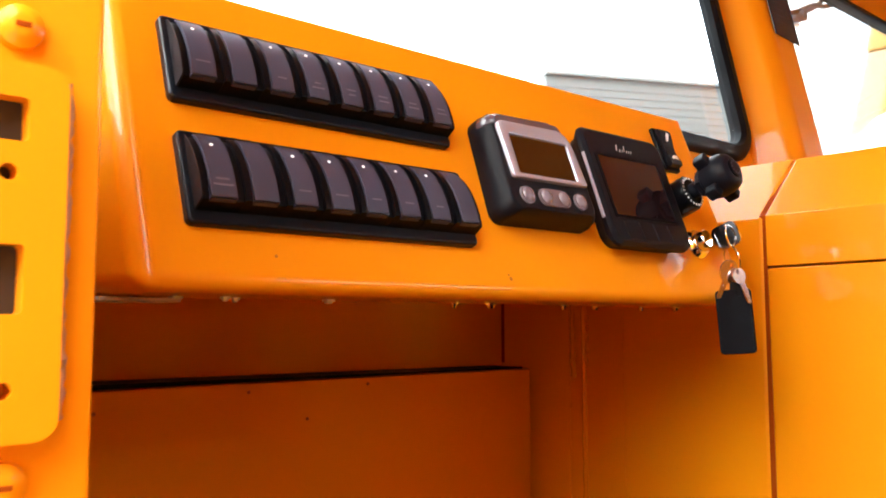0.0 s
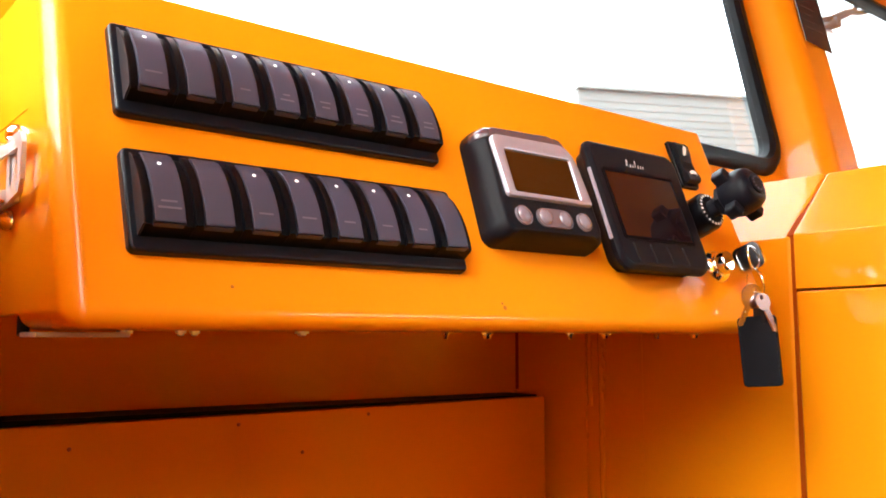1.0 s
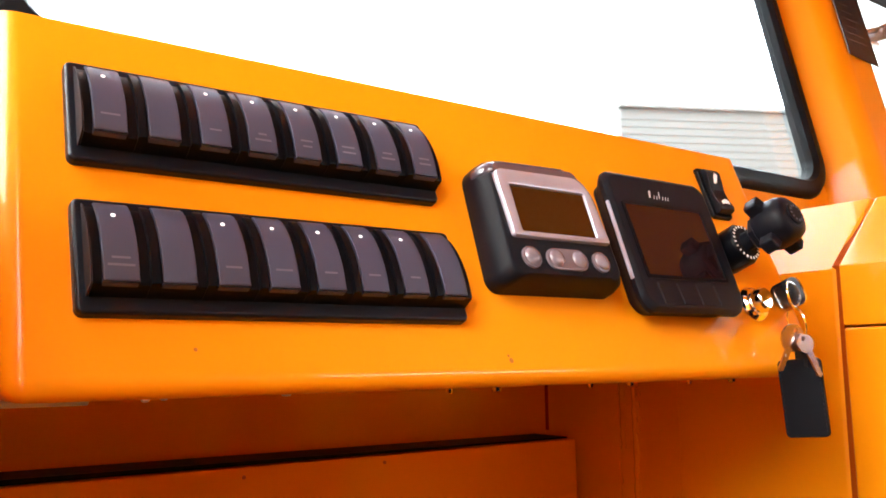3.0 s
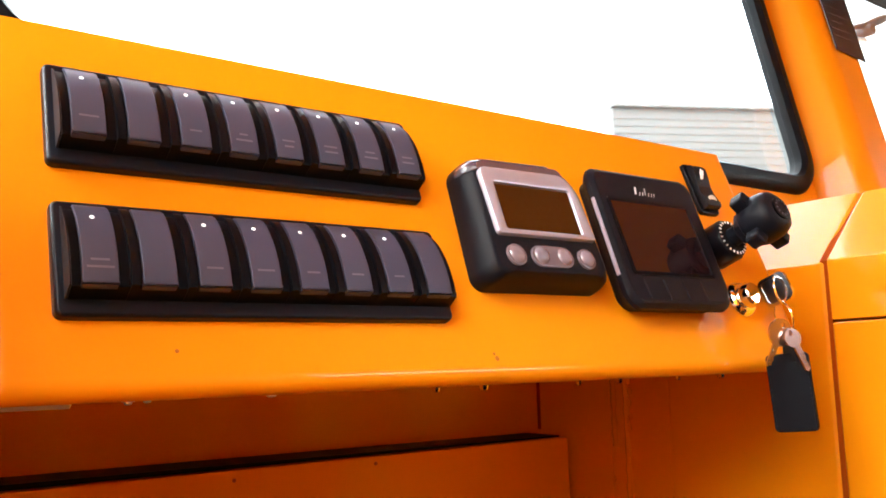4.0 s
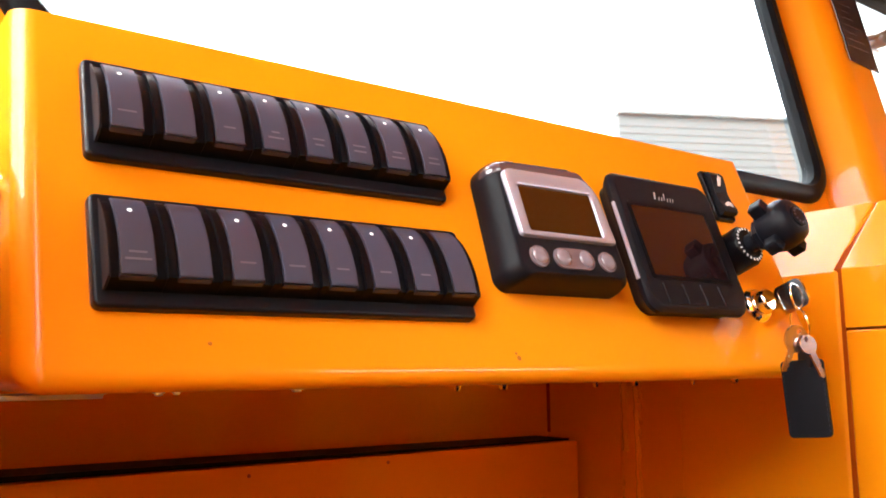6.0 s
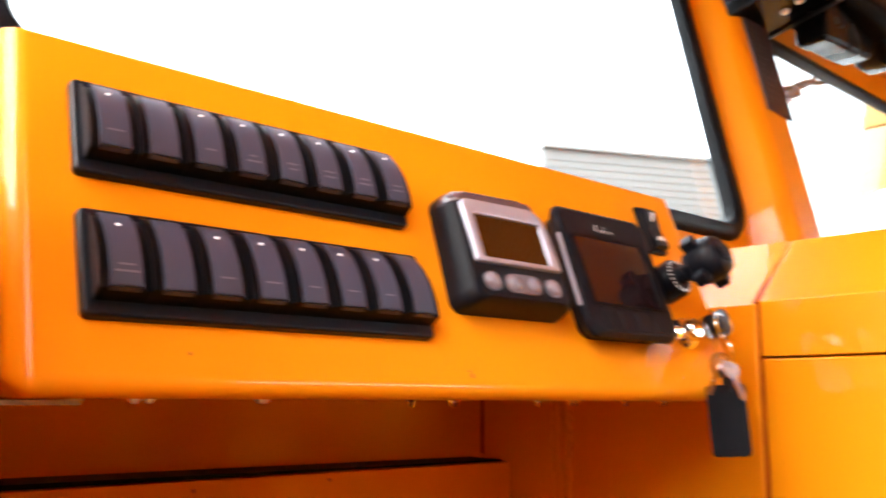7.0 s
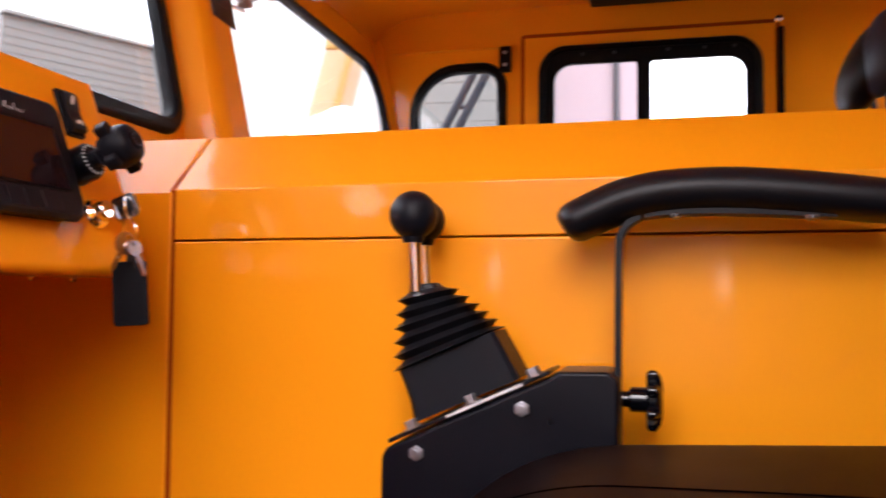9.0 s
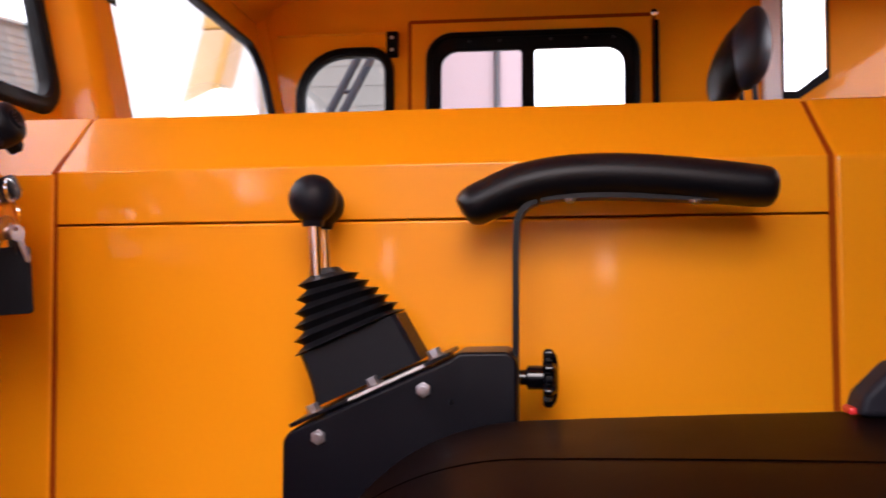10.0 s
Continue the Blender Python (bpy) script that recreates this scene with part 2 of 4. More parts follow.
def bm_plate(outer, holes, depth, m=None):
    """A flat plate in x and y with openings right through it, of that thickness towards +z."""
    b = bmesh.new()
    edges = []
    for loop in [outer] + list(holes):
        vs = [b.verts.new((x, y, 0)) for x, y in loop]
        edges += [b.edges.new((vs[i], vs[(i + 1) % len(vs)])) for i in range(len(vs))]
    bmesh.ops.triangle_fill(b, use_beauty=True, use_dissolve=False, edges=edges)
    ret = bmesh.ops.extrude_face_region(b, geom=b.faces[:])
    bmesh.ops.translate(b, verts=[v for v in ret["geom"] if isinstance(v, bmesh.types.BMVert)], vec=(0, 0, depth))
    if m is not None:
        b.transform(m)
    return b


# ------------------------------------------------------------------ the cab's frame
FLOOR_Z, CEIL_Z = 0.30, 1.826
LEAN = 0.22
# window sill of the unseen near door, raised to block more light
DOOR_SILL = 1.52
X_FAR = 2.30
# front wall: its own plane leans outwards; local x = world x, local y = up the wall, local z = into the cab
up_len = math.hypot(LEAN, 1)
FW = Matrix(((1, 0, 0, 0), (0, LEAN / up_len, -1 / up_len, 0.175), (0, 1 / up_len, LEAN / up_len, 1.235), (0, 0, 0, 1)))


def seal(name, loop, m, parent, width=0.03, proud=0.014):
    """A rubber seal round a rounded opening: a soft lip with a bead."""
    sec = [(-width * 0.5, -0.016), (-width * 0.5, proud * 0.45), (-width * 0.30, proud), (width * 0.05, proud * 0.92), (width * 0.32, proud * 0.75),
           (width * 0.5, proud * 0.2), (width * 0.5, -0.016)]
    b = bm_sweep([(x, y, 0) for x, y in loop], sec, closed=True, up=(0, 0, 1))
    b.transform(m)
    return part(name, b, RUBBER, parent, "black rubber window seal")


def pane(loop, m, parent, depth=0.004, at=-0.009):
    b = bmesh.new()
    b.faces.new([b.verts.new((x, y, at)) for x, y in loop])
    ret = bmesh.ops.extrude_face_region(b, geom=b.faces[:])
    bmesh.ops.translate(b, verts=[v for v in ret["geom"] if isinstance(v, bmesh.types.BMVert)], vec=(0, 0, depth))
    b.transform(m)
    ob = part("pane", b, GLASS, parent, "clear window glass", smooth=False)
    ob.visible_shadow = False
    return ob


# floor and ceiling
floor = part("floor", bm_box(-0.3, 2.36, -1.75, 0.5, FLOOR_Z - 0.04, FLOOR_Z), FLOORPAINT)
tagged(floor, "orange painted steel cab floor, unseen, darkened to cut bounced light", "floor", kind="structure")
ceil_poly = [(-1.75, CEIL_Z), (0.10, CEIL_Z), (0.19, CEIL_Z - 0.012), (0.25, CEIL_Z - 0.04), (0.283, CEIL_Z - 0.085), (0.32, CEIL_Z - 0.085), (0.36, CEIL_Z + 0.05), (-1.75, CEIL_Z + 0.05)]
ceiling = part("ceiling", bm_prism(ceil_poly, -0.22, 2.36), ORANGE)
tagged(ceiling, "glossy orange painted cab roof lining", "ceiling", kind="structure")

# front wall with two panes and the centre pillar
W1 = round_rect(-0.02, 1.004, -0.004, 0.475, 0.042)
W2 = round_rect(1.19, 2.245, -0.02, 0.420, (0.05, 0.10, 0.11, 0.05), 10)
front = part("wall_front", bm_plate([(-0.22, -0.10), (2.34, -0.10), (2.34, 0.56), (-0.22, 0.56)], [W1, W2], -0.014), ORANGE)
front.matrix_basis = FW
tagged(front, "orange painted front wall of the cab with a split windscreen", "wall", kind="structure")
front_low = part("wall_front_lower", bm_box(-0.22, 2.34, 0.40, 0.44, FLOOR_Z, 1.12), ORANGE)
tagged(front_low, "orange painted bulkhead ahead of the footwell", "wall", kind="structure")
cowl_shelf = part("wall_front_shelf", bm_box(-0.22, 2.34, 0.165, 0.43, 1.105, 1.14), ORANGE)
tagged(cowl_shelf, "orange steel shelf under the windscreen", "wall", kind="structure")
win1 = thing("window_1", "fixed windscreen pane in a black rubber seal", "window", kind="structure")
seal("seal", round_rect(-0.031, 1.0145, -0.0145, 0.485, 0.052), FW, win1, 0.028, 0.012)
pane(W1, FW, win1)
win2 = thing("window_2", "second windscreen pane in a black rubber seal", "window", kind="structure")
seal("seal", round_rect(1.185, 2.250, -0.025, 0.425, (0.055, 0.105, 0.115, 0.055), 10), FW, win2, 0.019, 0.009)
pane(W2, FW, win2)


def leaning(poly, z0, z1, y_slope):
    """A post of the plan poly at z 1.235, leaning with the wall."""
    b = bmesh.new()
    lo = [b.verts.new((x, y + (z0 - 1.235) * y_slope, z0)) for x, y in poly]
    hi = [b.verts.new((x, y + (z1 - 1.235) * y_slope, z1)) for x, y in poly]
    b.faces.new(lo)
    b.faces.new(hi[::-1])
    for i in range(len(poly)):
        j = (i + 1) % len(poly)
        b.faces.new((lo[i], hi[i], hi[j], lo[j]))
    bmesh.ops.recalc_face_normals(b, faces=b.faces)
    return b


pb = leaning([(1.020, 0.184), (1.041, 0.104), (1.142, 0.104), (1.166, 0.184)], 1.13, 1.80, LEAN)
es = [e for e in pb.edges if all(abs(v.co.x - 1.041) < 0.001 for v in e.verts) or all(abs(v.co.x - 1.142) < 0.001 for v in e.verts)]
bmesh.ops.bevel(pb, geom=es, offset=0.024, segments=8, profile=0.5, affect="EDGES")
pillar = part("pillar_centre", pb, ORANGE)
tagged(pillar, "glossy orange centre pillar of the split windscreen", "pillar", kind="structure")

# far wall, local x = forward (world y), local y = up, local z = towards the camera
FAR = Matrix(((0, 0, -1, X_FAR), (1, 0, 0, 0), (0, 1, 0, 0), (0, 0, 0, 1)))
FW_SMALL = round_rect(-0.106, 0.143, 1.29, 1.640, (0.05, 0.08, 0.125, 0.05))
FW_REAR = [(-1.292, 1.500), (-1.262, 1.500), (-1.262, 1.79), (-1.376, 1.79), (-1.376, 1.563)]
far = part("wall_far", bm_plate([(-1.75, FLOOR_Z), (0.42, FLOOR_Z), (0.42, 1.10), (0.180, 1.12), (0.322, 1.84), (-1.75, 1.84)], [FW_SMALL, round_rect(-0.85, -0.24, 1.21, 1.69, 0.06), FW_REAR], -0.014), ORANGE)
far.matrix_basis = FAR
tagged(far, "orange painted side wall of the cab with windows", "wall", kind="structure")
BACK = Matrix(((1, 0, 0, 0), (0, 0, -1, -1.75), (0, 1, 0, 0), (0, 0, 0, 1)))
# unseen rear opening, added and sized to bring in light from behind
W5 = round_rect(1.05, 2.15, 1.56, 1.78, 0.06)
back = part("wall_back", bm_plate([(-0.22, FLOOR_Z), (2.34, FLOOR_Z), (2.34, 1.86), (-0.22, 1.86)], [W5], 0.04, BACK), ORANGE)
tagged(back, "orange painted rear wall of the cab", "wall", kind="structure")
corner = part("pillar_corner", leaning([(2.262, 0.19), (2.275, 0.166), (2.31, 0.150), (2.31, 0.19)], 1.10, 1.78, LEAN), ORANGE)
tagged(corner, "orange corner post beside the windscreen", "pillar", kind="structure")
NEAR = Matrix(((0, 0, -1, -0.135), (1, 0, 0, 0), (0, 1, 0, 0), (0, 0, 0, 1)))
# unseen quarter window, added to light hood and dash from the near side
W6 = round_rect(-0.045, 0.149, 1.13, 1.66, (0.05, 0.05, 0.085, 0.05))
near_f = part("wall_near_front", bm_plate([(-0.125, FLOOR_Z), (0.44, FLOOR_Z), (0.44, 1.10), (0.180, 1.12), (0.325, 1.86), (-0.125, 1.86)], [W6], 0.065, NEAR), ORANGE)
win6 = thing("window_6", "added quarter window, unseen, lets light in ahead of the doorway", "window", kind="structure")
pane(W6, NEAR @ Matrix.Translation((0, 0, 0.03)), win6)
tagged(near_f, "orange painted side wall ahead of the doorway", "wall", kind="structure")
near_b = part("wall_near_back", bm_box(-0.20, -0.135, -1.79, -0.88, FLOOR_Z, 1.86, 0.006), ORANGE)
tagged(near_b, "orange painted side wall behind the doorway", "wall", kind="structure")
# unseen header, brought down to keep high sky light off the lower hood
near_t = part("wall_near_header", bm_box(-0.20, -0.135, -0.88, -0.125, 1.70, 1.86), ORANGE)
tagged(near_t, "orange header over the doorway, unseen, set low to cut light", "wall", kind="structure")

# unseen wall added under the doorway to keep low light off the footwell
sill = part("wall_near_sill", bm_box(-0.20, -0.135, -0.88, -0.1915, FLOOR_Z, 0.80, 0.004), ORANGE)
tagged(sill, "raised orange sill wall, unseen, added to block low light", "wall", kind="structure")

rear_win = thing("window_5", "added rear window, unseen, lets light onto the dashboard", "window", kind="structure")
seal("seal", round_rect(1.04, 2.16, 1.55, 1.79, 0.07), BACK @ pose(0, 0, 0, 0, 180, 0) @ Matrix.Diagonal((-1, 1, 1, 1)), rear_win, 0.03, 0.012)

# the near door, out of view, hinged behind the doorway and opened to block low light
door2 = thing("door_2", "open orange side door, unseen, placed to block low light", "door", kind="structure")
DM = Matrix(((-1, 0, 0, -0.21), (0, 0, -1, -0.86), (0, 1, 0, 0), (0, 0, 0, 1)))
part("door_panel", bm_plate(round_rect(0, 0.78, 0.80, 1.78, 0.03, 4), [round_rect(0.08, 0.70, DOOR_SILL, 1.70, 0.06)], 0.035, DM), ORANGE, door2, "orange steel door leaf")
seal("seal", round_rect(0.07, 0.71, DOOR_SILL - 0.01, 1.71, 0.07), DM @ Matrix.Translation((0, 0, 0.001)) @ pose(0, 0, 0, 180, 0, 0) @ Matrix.Diagonal((1, -1, 1, 1)), door2, 0.026, 0.012)

# the far door: a proud panel with a sliding window
door = thing("door_1", "closed orange side door with a sliding window", "door", kind="structure")
part("door_panel", bm_plate([(-0.890, 0.35), (-0.188, 0.35), (-0.188, 1.728), (-0.890, 1.728)], [round_rect(-0.84, -0.25, 1.22, 1.68, 0.06)], 0.014, FAR), ORANGE, door, "orange steel door leaf")
# flat dark red border stands in for the shaded gap round the door
part("door_gap_line", bm_plate(round_rect(-0.903, -0.175, 0.335, 1.742, 0.01, 3), [round_rect(-0.8902, -0.1878, 0.349, 1.7282, 0.006, 3)], 0.004, FAR), DARKGAP, door, "dark red border painting the door gap")
part("door_edge_strip", bm_box(X_FAR - 0.024, X_FAR - 0.002, -0.910, -0.896, 0.4, 1.715, 0.003), RUBBER, door, "black strip along the edge")
part("catch", bm_lathe([(0.006, -0.01), (0.012, 0.0), (0.011, 0.008), (0.004, 0.012)], 16, Matrix.Translation((X_FAR - 0.02, -0.896, 1.735)) @ pose(0, 0, 0, 0, -90, 0)), CHROME, door, "bright metal door catch")
sash = thing("sliding_window", "two-pane sliding window in a black frame", "window", kind="structure")
FARD = FAR @ Matrix.Translation((0, 0, 0.012))
part("window_frame", bm_plate(round_rect(-0.852, -0.235, 1.20, 1.693, 0.075), [round_rect(-0.809, -0.553, 1.25, 1.640, (0.05, 0.01, 0.01, 0.05)), round_rect(-0.514, -0.278, 1.25, 1.640, (0.01, 0.05, 0.05, 0.01))], 0.012, FARD), RUBBER, sash, "black window frame")
seal("seal", round_rect(-0.846, -0.241, 1.206, 1.687, 0.07), FARD @ Matrix.Translation((0, 0, 0.010)), sash, 0.020, 0.010)
for ya, yb in ((-0.815, -0.540), (-0.528, -0.27)):
    pane(round_rect(ya, yb, 1.24, 1.65, 0.02, 3), FARD, sash, 0.004, -0.004)
for y in (-0.36, -0.45, -0.60, -0.70, -0.78):
    part("screw", bm_cyl((X_FAR - 0.0225, y, 1.668), (X_FAR - 0.0265, y, 1.668), 0.006, 0.004, 10), GREYSTEEL, sash)
small = thing("window_3", "small fixed quarter window in a black rubber seal", "window", kind="structure")
seal("seal", round_rect(-0.118, 0.155, 1.278, 1.652, (0.062, 0.092, 0.137, 0.062)), FAR, small, 0.030, 0.014)
pane(FW_SMALL, FAR, small)
rear_w = thing("window_4", "rear side window behind the second seat", "window", kind="structure")
part("seal", bm_plate([(-1.300, 1.478), (-1.255, 1.478), (-1.255, 1.80), (-1.384, 1.80), (-1.384, 1.535)], [FW_REAR], 0.006, FAR), RUBBER, rear_w, "black rubber window seal")
# pale strip paints light reflected on the post beside the window
part("post_reflection_strip", bm_prism([(X_FAR - 0.0005, -1.254), (X_FAR - 0.012, -1.249), (X_FAR - 0.012, -1.205), (X_FAR - 0.0005, -1.200)], 1.46, 1.80, "z"), PALEGREY, rear_w, "pale strip painting a reflection on the window post")
pane(FW_REAR, FAR, rear_w)
fold = part("trim", bm_prism([(1.705, X_FAR), (1.712, X_FAR), (1.712, X_FAR - 0.012), (1.708, X_FAR - 0.012)], -0.105, 0.226, "y"), ORANGE)
fold.data.transform(Matrix(((0, 0, 1, 0), (0, 1, 0, 0), (1, 0, 0, 0), (0, 0, 0, 1))))
tagged(fold, "pressed fold line in the orange side wall", "trim", kind="structure")
hinge = part("hinge", bm_box(X_FAR - 0.020, X_FAR - 0.0005, -0.146, -0.112, 1.632, 1.708, 0.003), RUBBER, door, "black steel hinge")
for z in (1.652, 1.689):
    part("screw", bm_cyl((X_FAR - 0.019, -0.129, z), (X_FAR - 0.024, -0.129, z), 0.006, 0.004, 12), ZINC, hinge)

# ------------------------------------------------------------------ engine hood between the seats
HOOD_X, FOLD_Z, GAP_Z, TOP_Z = 0.688, 1.082, 1.022, 1.159
HM = Matrix.Translation((0, -0.03, 1.08)) @ pose(0, 0, 0, -0.45, 0, 0.8) @ Matrix.Translation((0, 0.03, -1.08))


def hood_section(z0, z1, inset=0.0):
    xl, xr = HOOD_X + inset, 2.18 - HOOD_X - inset
    top = TOP_Z - inset
    pts = [(xl, z0), (xl, min(z1, FOLD_Z))]
    if z1 > FOLD_Z:
        pts += [(xl + 0.086, top), (xr - 0.086, top), (xr, FOLD_Z)]
    else:
        pts += [(xr, z1)]
    return pts + [(xr, z0)]


hood = thing("engine_hood", "glossy orange engine hood between the two seats", "engine hood")
hood.matrix_basis = HM
part("upper_cover", bm_prism(hood_section(GAP_Z + 0.0010, 1.3), -0.8672, -0.0345, "y", 0.0018, 2), HOODPAINT, hood)
part("side_cover", bm_prism(hood_section(FLOOR_Z, GAP_Z - 0.0010), -0.8672, -0.0345, "y", 0.0026, 3), HOODPAINT, hood)
# core and joint fillers are coloured dark red to paint the joints' shade
part("inner_frame", bm_prism(hood_section(FLOOR_Z, 1.3, 0.013), -1.60, 0.0, "y"), DARKGAP, hood, "dark red core painting the shade in the joints")
part("joint_shade_fill", bm_prism(hood_section(FLOOR_Z, 1.3, 0.002), -0.0347, -0.0268, "y"), DARKGAP, hood, "dark red filler painting the shade in the joint")
part("joint_shade_fill", bm_prism(hood_section(FLOOR_Z, 1.3, 0.003), -0.8742, -0.8670, "y"), DARKGAP, hood, "dark red filler painting the shade in the joint")
part("rear_cover", bm_prism(hood_section(FLOOR_Z, 1.3), -1.70, -0.8740, "y", 0.006, 3), HOODPAINT, hood)
cowl = thing("hood_front_cowl", "orange cowl section joining the hood to the bulkhead", "cowl")
cs = hood_section(FLOOR_Z, 1.3)
cs = [(x, z - 0.003 if 1.0 < z < 1.1 else z) for x, z in cs]
part("cowl_shell", bm_prism(cs, -0.0238, 0.178, "y", 0.008, 4, lambda a, b: abs(a.y - b.y) < 0.01 and a.y < 0), ORANGE, cowl)
part("footwell_side", bm_box(HOOD_X, HOOD_X + 0.03, 0.1785, 0.40, FLOOR_Z, 1.104), ORANGE, cowl)
part("lap_plate", bm_box(HOOD_X - 0.004, HOOD_X - 0.0005, 0.268, 0.40, FLOOR_Z, 1.10, 0.0012), ORANGE, cowl, "overlapping orange plate")


def bead(x, y, z0, z1, r, n):
    pts = [(x + random.uniform(-0.0006, 0.0006), y + random.uniform(-0.0007, 0.0007), z0 + (z1 - z0) * i / n) for i in range(n + 1)]
    sz = [random.uniform(0.7, 1.3) for _ in pts]
    return bm_sweep(pts, lambda s: circle(r * sz[min(n, round(s * n))], 6), up=(0, 1, 0))


part("corner_line", bm_box(HOOD_X - 0.0042, HOOD_X - 0.0008, 0.3935, 0.3995, 0.90, 1.103), DARKGAP, cowl, "dark red line along the corner")
part("weld_bead", bead(HOOD_X - 0.0022, 0.243, FLOOR_Z + 0.1, 1.0, 0.0036, 60), RUNS, cowl, "painted weld bead")
part("weld_spatter", bead(HOOD_X - 0.0024, 0.262, 0.885, 0.985, 0.0036, 18), RUNS, cowl)

for dz, dy, r in ((0.965, 0.2385, 0.0034), (0.952, 0.2365, 0.0028), (0.938, 0.2390, 0.0036), (0.921, 0.2370, 0.0026), (0.908, 0.2395, 0.0030), (0.846, 0.2685, 0.0026)):
    dr = bmesh.new()
    bmesh.ops.create_uvsphere(dr, u_segments=10, v_segments=8, radius=r, matrix=Matrix.Translation((HOOD_X - 0.0016, dy, dz)) @ Matrix.Diagonal((0.8, 1, 1.7, 1)))
    part("paint_drip", dr, RUNS, cowl)

# footwell
kick = thing("footwell_panel", "orange steel kick panel low in the footwell", "panel")
part("kick_panel", bm_box(-0.13, 0.672, 0.330, 0.395, FLOOR_Z, 0.894, 0.003), ORANGE, kick)
# black wedge paints the shaded gap along the kick panel's top
part("edge_strip", bm_prism([(-0.13, 0.8945), (0.66, 0.8945), (0.66, 0.8965), (-0.13, 0.9005)], 0.334, 0.396, "y"), RUBBER, kick, "black strip along the edge")
for x, z in ((0.06, 0.872), (0.225, 0.884), (0.30, 0.85), (0.385, 0.886)):
    part("rivet", bm_cyl((x, 0.331, z), (x, 0.3285, z), 0.0024, 0.0015, 8), CHIP, kick)

# ------------------------------------------------------------------ the dashboard panel
TAU = radians(20.98)
sT, cT = math.sin(TAU), math.cos(TAU)
# panel frame: local x along the dash, local y up the slope, local z out of the panel
MP = Matrix(((1, 0, 0, 0), (0, sT, -cT, 0.014 * cT), (0, cT, sT, 1.15 - 0.014 * sT), (0, 0, 0, 1)))
dash = thing("dashboard", "sloping glossy orange steel dashboard box", "dashboard")
dash_poly = [(-0.0515, 0.9765), (0.0297, 1.1885), (0.166, 1.190), (0.166, 1.108), (0.046, 1.108), (0.046, 0.9765)]
part("face_box", bm_prism(dash_poly, -0.0515, 0.610, "x", 0.013, 7,
     lambda a, b: (a.y < -0.04 or b.y < -0.04 or (a.y < 0.035 and b.y < 0.035)) and not (a.z > 1.1 and b.z > 1.1 and abs(a.x - b.x) > 0.1)), ORANGE, dash)
part("side_plate", bm_box(-0.0510, -0.0450, 0.0465, 0.180, 0.986, 1.19, 0.001), ORANGE, dash)
part("edge_strip", bm_box(-0.0495, -0.0440, 0.0468, 0.056, 0.973, 0.9855, 0.001), RUBBER, dash, "black edge strip")
part("support_angle", bm_box(-0.050, 0.002, 0.010, 0.046, 0.9725, 0.9755, 0.0008), ZINC, dash, "zinc plated support angle")
# chrome on the right-hand screws paints their glint; left ones stay dull zinc
for x, y, r in ((0.0, 0.015, 0.0042), (0.03, 0.005, 0.003), (0.045, 0.02, 0.003), (0.12, 0.018, 0.0042), (0.245, 0.018, 0.003), (0.286, 0.016, 0.0046), (0.385, 0.018, 0.003), (0.429, 0.016, 0.0046), (0.507, 0.018, 0.003), (0.565, 0.016, 0.0046)):
    tip = 0.0042 if x > 0.2 else 0.0016
    s = part("screw", bm_cyl((x, y, 0.9768), (x, y, 0.9748), r * 1.2, n=8), CHROME if x > 0.2 else ZINC, dash, "small metal screw")
    part("screw_tip", bm_lathe([(r * 0.8, 0), (r * 0.8, tip * 0.5), (r * 0.62, tip * 0.85), (r * 0.25, tip)], 8, Matrix.Translation((x, y, 0.9748)) @ pose(0, 0, 0, 180, 0, 0)), CHROME if x > 0.2 else ZINC, s)
for x, y, s in ((0.2493, -0.1623, 0.0019), (0.0405, -0.1542, 0.0012), (0.2478, -0.1590, 0.0011)):
    part("paint_chip", bm_lathe([(s, 0), (s * 0.6, 0.0003)], 7, MP @ Matrix.Translation((x, y, 0.0001))), CHIP, dash)

# door catch on the end of the dashboard
latch = thing("door_striker", "bright zinc door striker bracket with two screws", "striker")
part("base_plate", bm_box(-0.0555, -0.0515, 0.054, 0.135, 1.052, 1.090, 0.001), ZINC, latch)
part("loop", bm_sweep([(-0.0560, 0.066, 1.0865), (-0.0580, 0.040, 1.0855), (-0.0585, 0.024, 1.0845), (-0.0588, 0.0215, 1.0810), (-0.0588, 0.0215, 1.0610), (-0.0585, 0.024, 1.0575), (-0.0580, 0.040, 1.0565), (-0.0560, 0.066, 1.0555)],
     [(-0.0045, -0.0014), (0.0045, -0.0014), (0.0045, 0.0014), (-0.0045, 0.0014)], up=(1, 0, 0)), ZINC, latch, "bent steel loop")
part("catch_block", bm_box(-0.070, -0.0556, 0.060, 0.086, 1.053, 1.089, 0.003), CHROME, latch, "bright catch block")
part("catch_tongue", bm_box(-0.082, -0.0700, 0.088, 0.128, 1.040, 1.072, 0.004), CHROME, latch)
for y, z in ((0.070, 1.0965), (0.076, 1.0435)):
    part("screw", bm_lathe([(0.0068, 0), (0.0062, 0.0035), (0.0035, 0.006)], 14, Matrix.Translation((-0.0516, y, z)) @ pose(0, 0, 0, 0, -90, 0)), CHROME, latch)


# ------------------------------------------------------------------ switch banks
KEY_PROFILE = [(0.0110, 0.0070), (0.0085, 0.0098), (0.0040, 0.0126), (0.0, 0.0146), (-0.006, 0.0168), (-0.013, 0.0186), (-0.021, 0.0197), (-0.029, 0.0200), (-0.0375, 0.0194), (-0.0392, 0.0186)]


def arc_block(u0, u1, drop, y_in=0.0):
    top = [(y - (y_in if i == 0 else 0), h - drop) for i, (y, h) in enumerate(KEY_PROFILE)]
    return bm_prism(top + [(-0.0425, 0.0035), (0.0125, 0.0035)], u0, u1, "x")


